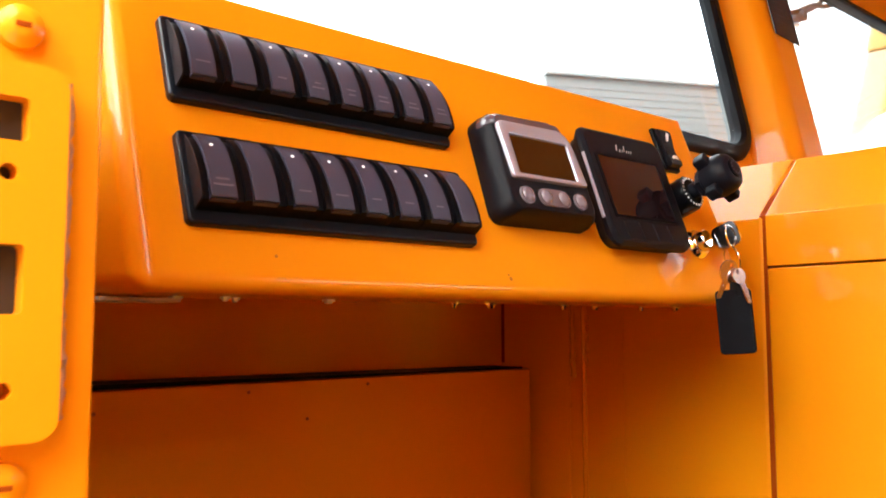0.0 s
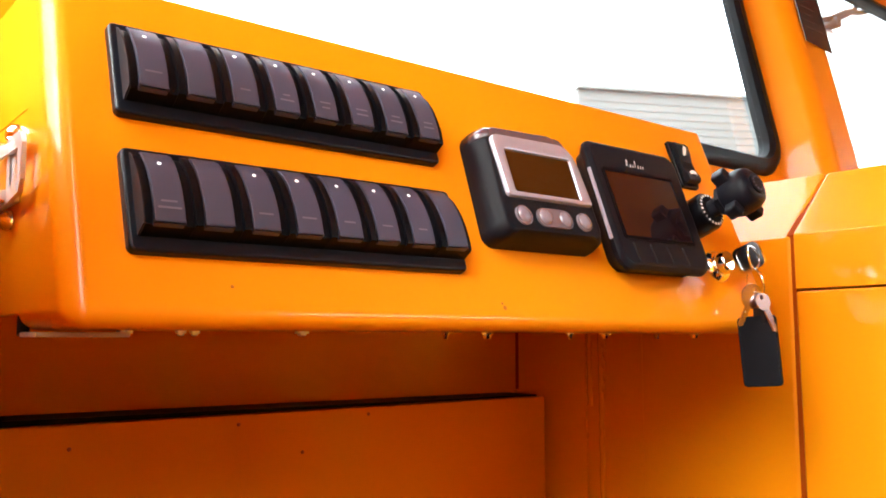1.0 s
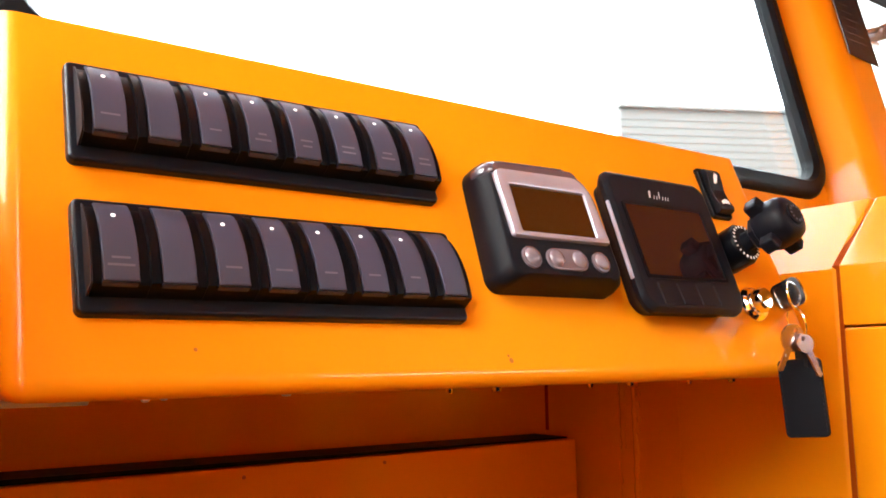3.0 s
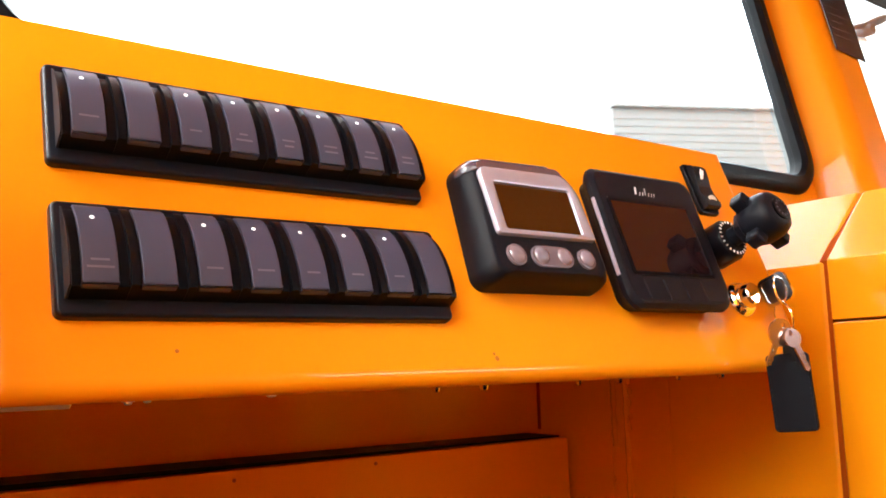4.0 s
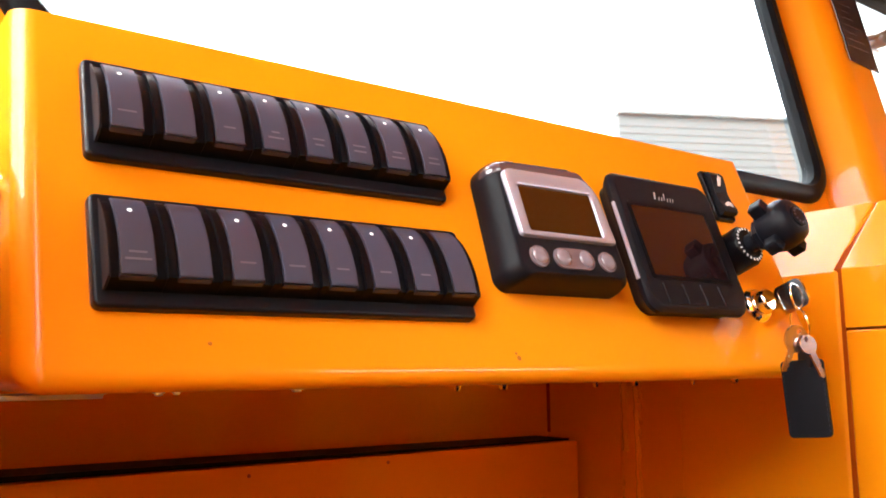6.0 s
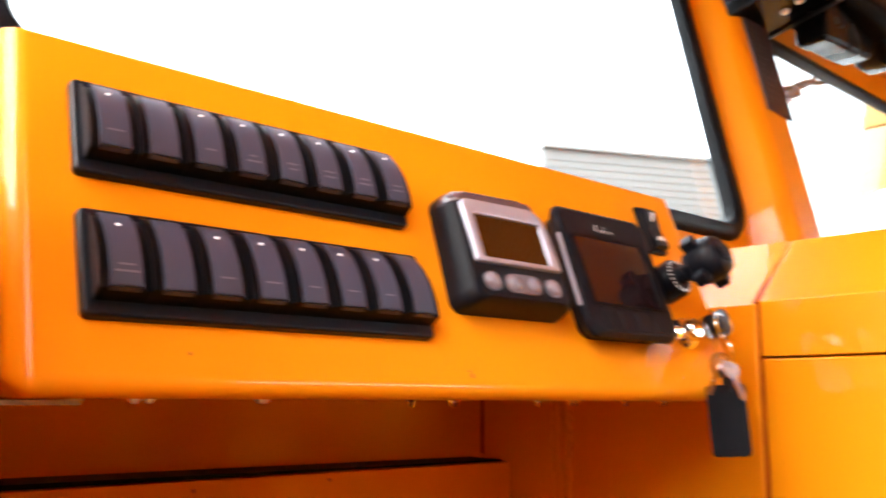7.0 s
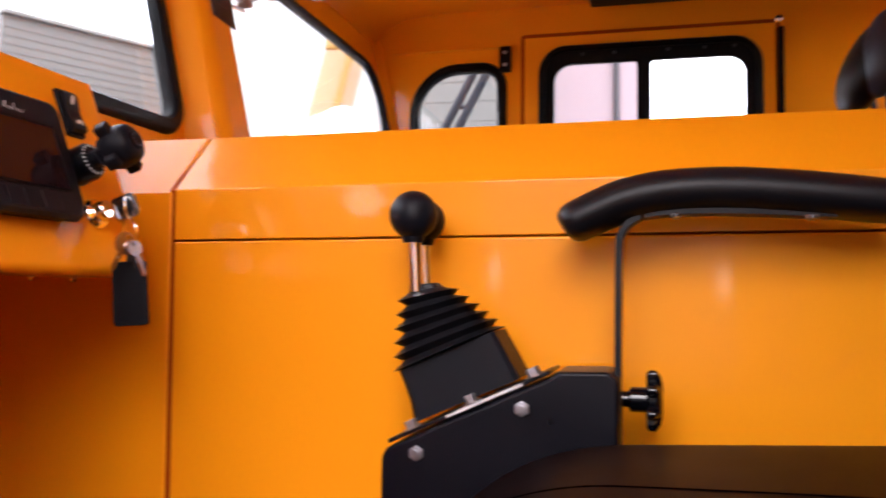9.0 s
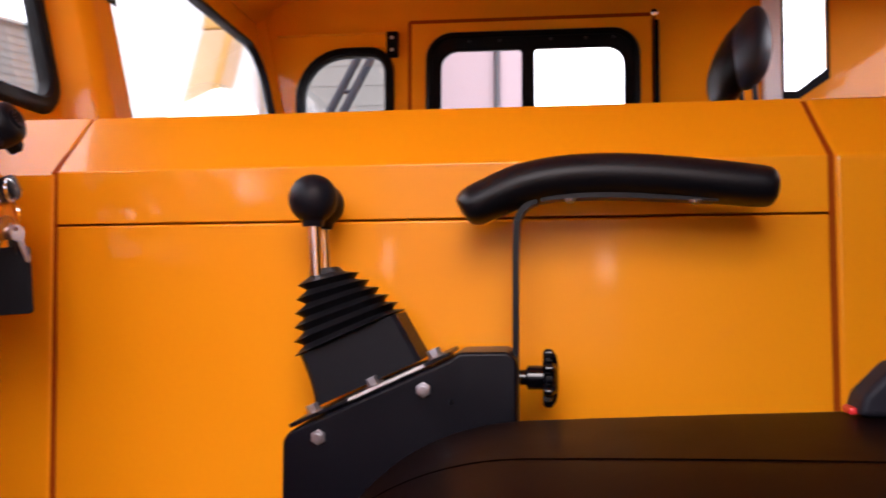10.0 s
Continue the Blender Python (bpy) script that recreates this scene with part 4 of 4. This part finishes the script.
for y, z in ((-0.352, 0.811), (-0.453, 0.857)):
    bolt = part("bolt", bm_cyl((JX0, y, z), (JX0 - 0.005, y, z), 0.0074, n=6, bev=0.0012), BOLTSTEEL, console, "zinc hex bolt")
    part("bolt_end", bm_cyl((JX0 - 0.005, y, z), (JX0 - 0.0085, y, z), 0.0042, n=14, bev=0.0008), BOLTSTEEL, bolt)

levers = thing("control_lever", "black ball-top control levers in a rubber bellows", "control lever")


def bellows():
    """A boot of stacked folds that leans with the plate and narrows upwards."""
    b = bmesh.new()
    rings = []
    folds = 6
    n = 40
    for i in range(folds * 2 + 1):
        s = i / (folds * 2)
        # front edge runs nearly upright, the rear edge slopes forward
        yf, zf = -0.329 + 0.006 * s - 0.009 * s * s, 0.888 + 0.082 * s
        yr, zr = -0.420 + 0.058 * s ** 1.15, 0.928 + 0.046 * s
        half = 0.037 - 0.021 * s
        out = 0.0075 if i % 2 == 0 else -0.002
        if i == folds * 2:
            out = -0.001
        cy, cz = (yf + yr) / 2, (zf + zr) / 2
        ax = Vector((0, yf - yr, zf - zr))
        hl = ax.length / 2 + out
        ax.normalize()
        ring = []
        for k in range(n):
            a = 2 * math.pi * k / n
            c, sn = math.cos(a), math.sin(a)
            e = 0.55
            px = (half + out) * math.copysign(abs(sn) ** e, sn)
            pl = hl * math.copysign(abs(c) ** e, c)
            ring.append(b.verts.new((0.629 + px, cy + ax.y * pl, cz + ax.z * pl)))
        rings.append(ring)
    for a, c in zip(rings, rings[1:]):
        for k in range(n):
            b.faces.new((a[k], a[(k + 1) % n], c[(k + 1) % n], c[k]))
    b.faces.new(rings[0][::-1])
    b.faces.new(rings[-1])
    return b


part("bellows", bellows(), BELLOWS, levers, "folded black rubber bellows")


def skirt():
    b = bmesh.new()
    rings = []
    for i in range(7):
        s = i / 6
        yf, zf = -0.347 + 0.016 * s ** 1.6, 0.838 + 0.050 * s
        yr, zr = -0.450 + 0.025 * s, 0.884 + 0.044 * s
        half = 0.036 - 0.001 * s
        ring = []
        for (qx, qy) in ((-half, 0.04), (-half, 0.96), (-half + 0.004, 1.0), (half - 0.004, 1.0), (half, 0.96), (half, 0.04), (half - 0.004, 0.0), (-half + 0.004, 0.0)):
            ring.append(b.verts.new((0.629 + qx, yr + (yf - yr) * qy, zr + (zf - zr) * qy)))
        rings.append(ring)
    for a, c in zip(rings, rings[1:]):
        for k in range(8):
            b.faces.new((a[k], a[(k + 1) % 8], c[(k + 1) % 8], c[k]))
    b.faces.new(rings[0][::-1])
    b.faces.new(rings[-1])
    return b


part("skirt", skirt(), SOFTBLACK, levers, "smooth black boot base")
for bx, by, bz, rr in ((0.615, -0.339, 1.041, 0.0245), (0.652, -0.339, 1.0385, 0.0225)):
    rod = part("rod", bm_cyl((bx + 0.002, by - 0.003, 0.965), (bx, by, bz - 0.015), 0.0066, n=20), ROD, levers, "bright steel lever rod")
    sp = bmesh.new()
    bmesh.ops.create_uvsphere(sp, u_segments=32, v_segments=20, radius=rr, matrix=Matrix.Translation((bx, by, bz)))
    join(sp, bm_cyl((bx, by, bz - rr - 0.003), (bx, by, bz - rr + 0.008), 0.010, 0.013, 24))
    part("ball_grip", sp, SOFTBLACK, levers, "matt black ball grip")

arm = thing("armrest", "curved black padded armrest on a flat steel stalk", "armrest")
am_c = [(-0.487, 1.026), (-0.498, 1.033), (-0.515, 1.041), (-0.545, 1.053), (-0.585, 1.0605), (-0.635, 1.062), (-0.690, 1.0585), (-0.735, 1.0535), (-0.765, 1.050), (-0.780, 1.0485), (-0.787, 1.048)]


def arm_sec(s):
    ease = lambda u: math.sqrt(max(0.0, 1 - max(0.0, 1 - u) ** 2))
    k = (0.26 + 0.74 * ease(s / 0.12)) * (0.92 + 0.08 * min(1, s / 0.3)) if s < 0.5 else 0.22 + 0.52 * ease((1 - s) / 0.14) + 0.26 * ease((1 - s) / 0.5)
    return [(x, y) for x, y in circle(0.0215 * k, 20, 1.45, 1.0)]


def smooth_path(pts, n):
    out = []
    for i in range(n + 1):
        s = i / n * (len(pts) - 1)
        k = min(int(s), len(pts) - 2)
        t = s - k
        p0, p1, p2, p3 = [Vector(pts[max(0, min(len(pts) - 1, k + d))]) for d in (-1, 0, 1, 2)]
        out.append(0.5 * ((2 * p1) + (p2 - p0) * t + (2 * p0 - 5 * p1 + 4 * p2 - p3) * t * t + (3 * p1 - p0 - 3 * p2 + p3) * t ** 3))
    return out


part("pad", bm_sweep(smooth_path([(0.629, y, z) for y, z in am_c], 140), arm_sec, up=(0, 0, 1)), LEATHER, arm, "black leather pad")
stalk = [(0.629, -0.538, 0.63), (0.629, -0.539, 0.90), (0.629, -0.540, 1.005), (0.629, -0.542, 1.020), (0.629, -0.548, 1.030), (0.629, -0.560, 1.037), (0.629, -0.585, 1.041), (0.629, -0.640, 1.0415), (0.629, -0.73, 1.037)]
part("stalk", bm_sweep(smooth_path(stalk, 40), [(-0.016, -0.003), (0.016, -0.003), (0.016, 0.003), (-0.016, 0.003)], up=(0, -1, 0.3)), STEELBLACK, arm, "flat black steel stalk")
for y, z in ((-0.592, 1.0385), (-0.709, 1.036)):
    part("screw", bm_lathe([(0.0060, 0), (0.0054, 0.003), (0.0026, 0.0046)], 14, Matrix.Translation((0.615, y, z)) @ pose(0, 0, 0, 180, 0, 0)), BOLTSTEEL, arm, "zinc screw under the pad")
clamp = thing("clamp_knob", "black star clamp knob on the armrest stalk", "knob")
KM = Matrix.Translation((0.629, -0.5425, 0.865)) @ pose(0, 0, 0, 90, 0, 0)
part("neck", bm_lathe([(0.0075, 0.0), (0.0075, 0.006), (0.0118, 0.008), (0.0118, 0.024)], 24, KM), KNOBGLOSS, clamp)
stc = star(0.020, 0.029, 7)
cg = loft([[(x * 0.9, y * 0.9, 0.0225) for x, y in stc], [(x, y, 0.025) for x, y in stc], [(x, y, 0.031) for x, y in stc], [(x * 0.8, y * 0.8, 0.0355) for x, y in stc], [(x * 0.4, y * 0.4, 0.0375) for x, y in stc]], "grip", KNOBGLOSS, clamp)
cg.matrix_basis = KM

# ------------------------------------------------------------------ second seat's headrest, behind the hood
head2 = thing("headrest", "dark leather headrest of the second seat", "headrest")


def pad_lobe(cx, cy, cz, hx, hy, hz, lean, power=0.85):
    """A padded lobe: a squarish ellipsoid, flatter at the foot, leaning back."""
    b = bmesh.new()
    bmesh.ops.create_uvsphere(b, u_segments=36, v_segments=22, radius=1)
    for v in b.verts:
        c = v.co
        c.x = math.copysign(abs(c.x) ** power, c.x)
        c.y *= 1 - 0.18 * c.z
        v.co = Vector((c.x * hx, c.y * hy, c.z * hz))
    b.transform(Matrix.Translation((cx, cy, cz)) @ pose(0, 0, 0, lean, 0, 0))
    return b


part("pad", pad_lobe(1.79, -1.003, 1.455, 0.12, 0.042, 0.096, 14), BROWNVINYL, head2, "dark brown headrest shell")
part("face_panel", pad_lobe(1.715, -1.026, 1.472, 0.07, 0.044, 0.092, 8), HEADLEATHER, head2, "black leather face panel")
for x in (1.70, 1.82):
    part("post", bm_cyl((x, -1.045, 1.20), (x, -1.03, 1.40), 0.006, n=14), GREYSTEEL, head2, "grey steel post")
back2 = thing("second_seat", "dark vinyl second seat behind the hood", "seat")
part("backrest", bm_box(1.56, 1.98, -1.15, -1.01, 0.70, 1.22, 0.05, 3), SEATVINYL, back2)
part("cushion", crown(1.55, 2.05, -1.0, -0.45, 0.68, 0.80, 0.06, 12, 12), SEATVINYL, back2)
part("seat_base", bm_box(1.60, 2.0, -0.95, -0.5, FLOOR_Z, 0.68, 0.02), SOFTBLACK, back2)

# ------------------------------------------------------------------ door jamb with the latch plate
jamb = thing("door_post", "yellow-orange door post with a chipped paint edge", "door post")
part("post", bm_box(-0.255, -0.121, -0.190, -0.1255, FLOOR_Z, 1.80, 0.003), ORANGE, jamb)
keep = thing("latch_plate", "orange latch keeper plate with slots and screws on the door post", "latch plate")
kp = bm_plate(round_rect(-0.250, -0.1365, 0.918, 1.050, 0.008, 4), [round_rect(-0.178, -0.150, 0.962, 0.986, 0.0015, 2), round_rect(-0.178, -0.150, 1.022, 1.0375, 0.0015, 2), [(x - 0.156, y + 1.011) for x, y in circle(0.003, 10)], [(x - 0.155, y + 0.936) for x, y in circle(0.003, 10)]], 0.010)
kp.transform(Matrix(((1, 0, 0, 0), (0, 0, -1, -0.1903), (0, 1, 0, 0), (0, 0, 0, 1))))
part("plate", kp, ORANGE, keep)
part("plate_edge", bead(-0.1358, -0.197, 0.925, 1.046, 0.0016, 40), RUST, keep, "worn chipped edge")
# thin dark sheet paints the shade inside the slots
part("slot_back", bm_box(-0.185, -0.145, -0.1915, -0.1905, 0.955, 1.04), SLOTDARK, keep)
for z in (1.065, 0.903):
    s = part("screw", bm_lathe([(0.0085, 0), (0.0080, 0.003), (0.005, 0.0052), (0.0025, 0.0056)], 20, Matrix.Translation((-0.152, -0.1905, z)) @ pose(0, 0, 0, 90, 0, 0)), ORANGE, keep, "painted screw head")
    part("screw_slot", bm_box(-0.1545, -0.1495, -0.1966, -0.1955, z - 0.0009, z + 0.0009), DARKGAP, s)

# ------------------------------------------------------------------ placard and roof fittings
plac = thing("placard", "dark placard with small pale lines on the centre pillar", "label")
yb = 0.1028
PL = Matrix(((1, 0, 0, 0), (0, LEAN / up_len, -1 / up_len, yb), (0, 1 / up_len, LEAN / up_len, 1.235), (0, 0, 0, 1)))
part("sheet", bm_prism([(1.060, 0.196), (1.138, 0.190), (1.138, 0.46), (1.060, 0.46)], 0.0008, 0.0022, "z"), PLACARD, plac, at=PL)
for i in range(12):
    y = 0.222 + 0.0125 * i
    x0 = 1.064 + random.uniform(0, 0.004)
    part("text_bar", bm_box(x0, x0 + random.uniform(0.035, 0.062), y, y + 0.004, 0.0022, 0.0025), PLACTEXT, plac, at=PL)

fit_box = thing("roof_console", "black roof console above the centre pillar", "roof console")
RC = Matrix.Translation((0, 0.206, 1.588)) @ pose(0, 0, 0, -12, 0, 0)
part("case", bm_box(1.042, 1.168, -0.17, 0.0, 0.0, 0.20, 0.005), GLOSSBLACK, fit_box, at=RC)
part("side_glass", bm_box(1.0395, 1.0422, -0.16, -0.012, 0.022, 0.11, 0.0012), SCREEN2, fit_box, "glossy dark side panel", at=RC)
part("bottom_rim", bm_box(1.160, 1.171, -0.17, 0.001, -0.004, 0.0005, 0.001), RUBBER, fit_box, "black edge strip", at=RC)
for x, y in ((1.110, -0.020), (1.114, -0.074), (1.106, -0.103)):
    part("knob", bm_lathe([(0.0075, 0), (0.007, 0.004), (0.003, 0.006)], 14, Matrix.Translation((x, y, 0.0002)) @ pose(0, 0, 0, 180, 0, 0)), ZINC, fit_box, at=RC)
part("white_dot", bm_lathe([(0.009, 0), (0.008, 0.003), (0.003, 0.005)], 14, Matrix.Translation((1.0396, -0.10, 0.05)) @ pose(0, 0, 0, 0, -90, 0)), WHITE, fit_box, "small white dot", at=RC)
fan = thing("cab_fan", "black cab fan housing hanging under the roof", "fan", Matrix.Translation((0.006, 0, -0.014)))
part("housing", bm_prism([(1.345, 1.632), (1.385, 1.588), (1.446, 1.592), (1.462, 1.66), (1.490, 1.74), (1.495, 1.838), (1.30, 1.838), (1.315, 1.70)], 0.075, 0.145, "y", 0.018, 4), GLOSSBLACK, fan)
# filler between console and fan, shaped to fit the camera's view
part("outline_filler", bm_prism([(1.166, 1.574), (1.215, 1.580), (1.30, 1.584), (1.352, 1.590), (1.352, 1.838), (1.166, 1.838)], 0.095, 0.150, "y", 0.010, 3), GLOSSBLACK, fan, "black filler shaped to the outline beside the fan")
part("arm", bm_sweep(smooth_path([(1.215, 0.150, 1.645), (1.25, 0.140, 1.672), (1.28, 0.125, 1.70), (1.34, 0.11, 1.715)], 16), circle(0.034, 12), up=(0, 1, 0)), GLOSSBLACK, fan, "black swivel arm")
part("motor", bm_cyl((1.222, 0.125, 1.690), (1.40, 0.115, 1.668), 0.052, 0.062, 28, 0.016), GLOSSBLACK, fan, "round black fan motor")
for k in range(5):
    part("grille_bar", bm_box(1.345 + 0.022 * k, 1.351 + 0.022 * k, 0.069, 0.0752, 1.645, 1.77, 0.001), BLACK, fan)
cab_lamp = thing("roof_blind", "black roof-mounted box along the side wall", "roof box")
part("case", bm_box(2.10, 2.24, -1.02, -0.385, 1.79, 1.8255, 0.008), BLACK, cab_lamp)
part("lip", bm_box(2.095, 2.101, -1.01, -0.395, 1.785, 1.80, 0.002), SOFTBLACK, cab_lamp)

under = part("chassis", bm_box(-0.14, 2.28, -1.70, 0.38, -1.25, FLOOR_Z - 0.0405, 0.02), STEELBLACK)
tagged(under, "plain dark chassis block under the cab floor", "chassis", kind="structure")

# windscreen wiper arms outside
def wiper(name, pts, r, m=None):
    w = thing(name, "grey steel windscreen wiper arm outside the glass", "wiper")
    part("arm", bm_sweep(smooth_path(pts, 24), circle(r, 8), up=(0, 1, 0)), GREYSTEEL, w)
    return w


wp = wiper("wiper", [(1.28, 0.30, 1.572), (1.39, 0.30, 1.583), (1.45, 0.30, 1.600), (1.505, 0.30, 1.617), (1.56, 0.30, 1.646), (1.585, 0.30, 1.674), (1.66, 0.30, 1.70)], 0.0055)
part("link", bm_sweep(smooth_path([(1.46, 0.296, 1.604), (1.52, 0.296, 1.630), (1.57, 0.296, 1.640), (1.64, 0.296, 1.665)], 14), circle(0.0055, 8), up=(0, 1, 0)), GREYSTEEL, wp)
part("pivot", bm_cyl((1.462, 0.285, 1.592), (1.462, 0.315, 1.592), 0.011, n=14, bev=0.003), GREYSTEEL, wp)
part("spray_pipe", bm_sweep(smooth_path([(1.32, 0.302, 1.560), (1.39, 0.302, 1.566), (1.46, 0.302, 1.574)], 8), circle(0.0045, 8), up=(0, 1, 0)), ZINC, wp, "thin bright spray pipe")

# ------------------------------------------------------------------ outside
ground = part("ground", bm_box(-600, 600, -600, 600, -1.3, -1.25), CONCRETE)
tagged(ground, "worn grey concrete yard", "ground", kind="structure")


# openings placed so that bright patches reflect in the hood
GAPS = [round_rect(y - w, y + w, z0, z1, 0.04, 3) for y, w, z0, z1 in ((-2.35, 0.06, 1.0, 1.45), (-1.62, 0.09, 1.0, 1.2), (-1.0, 0.06, 1.0, 1.15), (0.25, 0.08, 1.02, 1.16),
        (0.95, 0.10, 1.38, 1.60), (2.6, 0.10, 1.0, 1.3), (-3.4, 0.10, 1.1, 1.5))]
YW = Matrix(((0, 0, -1, -3.2), (1, 0, 0, 0), (0, 1, 0, 0), (0, 0, 0, 1)))
# unseen wall, added to hold back low sky light from the doorway
block_wall = part("wall_light_block", bm_plate([(-16, -1.25), (14, -1.25), (14, 1.9), (-16, 1.9)], GAPS, 0.05, YW), BLOCKGREY)
tagged(block_wall, "unseen grey wall added to block low sky, with reflection gaps", "wall", kind="structure")


def shed(name, label, corner_xy, azim, length, z0, z1, mat, board, depth):
    """A long boarded wall of lapped horizontal boards."""
    t = thing(name, label, "building")
    m = Matrix.Translation((*corner_xy, 0)) @ pose(0, 0, 0, 0, 0, azim)
    part("wall", bm_box(0, length, 0.05, depth, z0, z1), mat, t, at=m)
    for i in range(int((z1 - z0) / board)):
        za = z0 + i * board
        part("board", bm_prism([(0.052, za), (0.036, za), (0.0445, za + board), (0.052, za + board)], 0, length, "x"), mat, t, at=m, smooth=False)
    part("capping", bm_box(-0.01, length, -0.01, depth, z1 + 0.004, z1 + 0.05), mat, t, at=m)
    return t


# first shed is a thin slab, placed and cut to fit the camera's view
shed("shed", "grey clad shed front, a thin slab cut to fit the view", (7.29, 6.18), -26.7, 2.75, -1.25, 3.925, CLADDING, 0.09, 0.20)
shed("boarded_shed", "tall grey boarded shed across the yard", (12.0, 3.1), -90, 1.45, -1.25, 8.0, CLADDING, 0.30, 3.0)
house = thing("pink_building", "pale pink rendered building across the yard", "building")
part("wall", bm_box(14, 20, -0.30, 1.75, -1.25, 7.5), PINKWALL, house)
part("downpipe", bm_cyl((13.93, 0.12, -1.25), (13.93, 0.12, 7.4), 0.05, n=10), GREYSTEEL, house)
part("roof", bm_box(13.9, 20.3, -0.4, 1.78, 7.504, 7.7), CLADDING, house)
mast = thing("machine_mast", "orange mast of another machine in the yard, paled for glare", "machine")
part("column", bm_prism([(2.95, -1.25), (3.25, -1.25), (2.115, 2.98), (1.85, 2.98)], 6.3, 6.6, "x", 0.02, 2), PALEORANGE, mast)
# ochre strip paints the less lit side face of the column
part("side_tone_strip", bm_prism([(2.87, -1.25), (2.95, -1.25), (1.895, 2.98), (1.84, 2.98)], 6.27, 6.298, "x"), OCHRE, mast, "ochre strip painting the darker side face")
part("head", bm_prism([(1.83, 2.984), (2.12, 2.984), (1.80, 4.6), (1.52, 4.6)], 6.295, 6.605, "x", 0.02, 2), OCHRE, mast, "darker ochre mast head")
# added backdrop block: tones down the blown-out sky behind the right pane
hall = thing("pale_backdrop", "tall pale block added as a backdrop behind the right windscreen", "building")
part("wall", bm_box(30, 48, 7.6, 16.2, -1.25, 26), BACKDROPGREY, hall)
part("roof", bm_box(29.9, 48.1, 7.5, 16.3, 26.004, 26.3), CLADDING, hall)
for k in range(4):
    part("pilaster", bm_box(29.9, 29.997, 7.7 + 0.55 * k, 7.95 + 0.55 * k, -1.25, 26), CLADDING, hall)
van = thing("white_van", "white vehicle parked in the yard", "vehicle")
part("body", bm_box(5.2, 7.9, 1.0, 2.02, -0.6, 1.62, 0.25, 5), WHITEPAINT, van)
part("bonnet", bm_box(5.05, 5.6, 1.36, 1.68, 0.9, 2.24, 0.155, 6), WHITEPAINT, van)
part("bonnet_side", bm_box(5.0, 5.6, 1.60, 1.86, 0.9, 2.10, 0.12, 6), WHITEPAINT, van)
for x in (5.8, 7.3):
    for y in (1.03, 1.99):
        part("wheel", bm_cyl((x, y - 0.1, -0.9), (x, y + 0.1, -0.9), 0.35, n=24, bev=0.04), RUBBER, van)
strut = thing("steel_ladder", "grey twin-rail steel ladder leaning outside the quarter window", "ladder")
for dy in (0, 0.075):
    part("rail", bm_cyl((4.2, 2.13 + dy, -1.25), (4.2, 0.06 + dy, 2.62), 0.022, n=12), LADDER, strut)
for i in range(11):
    z = -1.0 + 0.33 * i
    y = 2.13 - 0.535 * (z + 1.25)
    part("rung", bm_cyl((4.2, y - 0.01, z), (4.2, y + 0.085, z), 0.012, n=8), LADDER, strut)
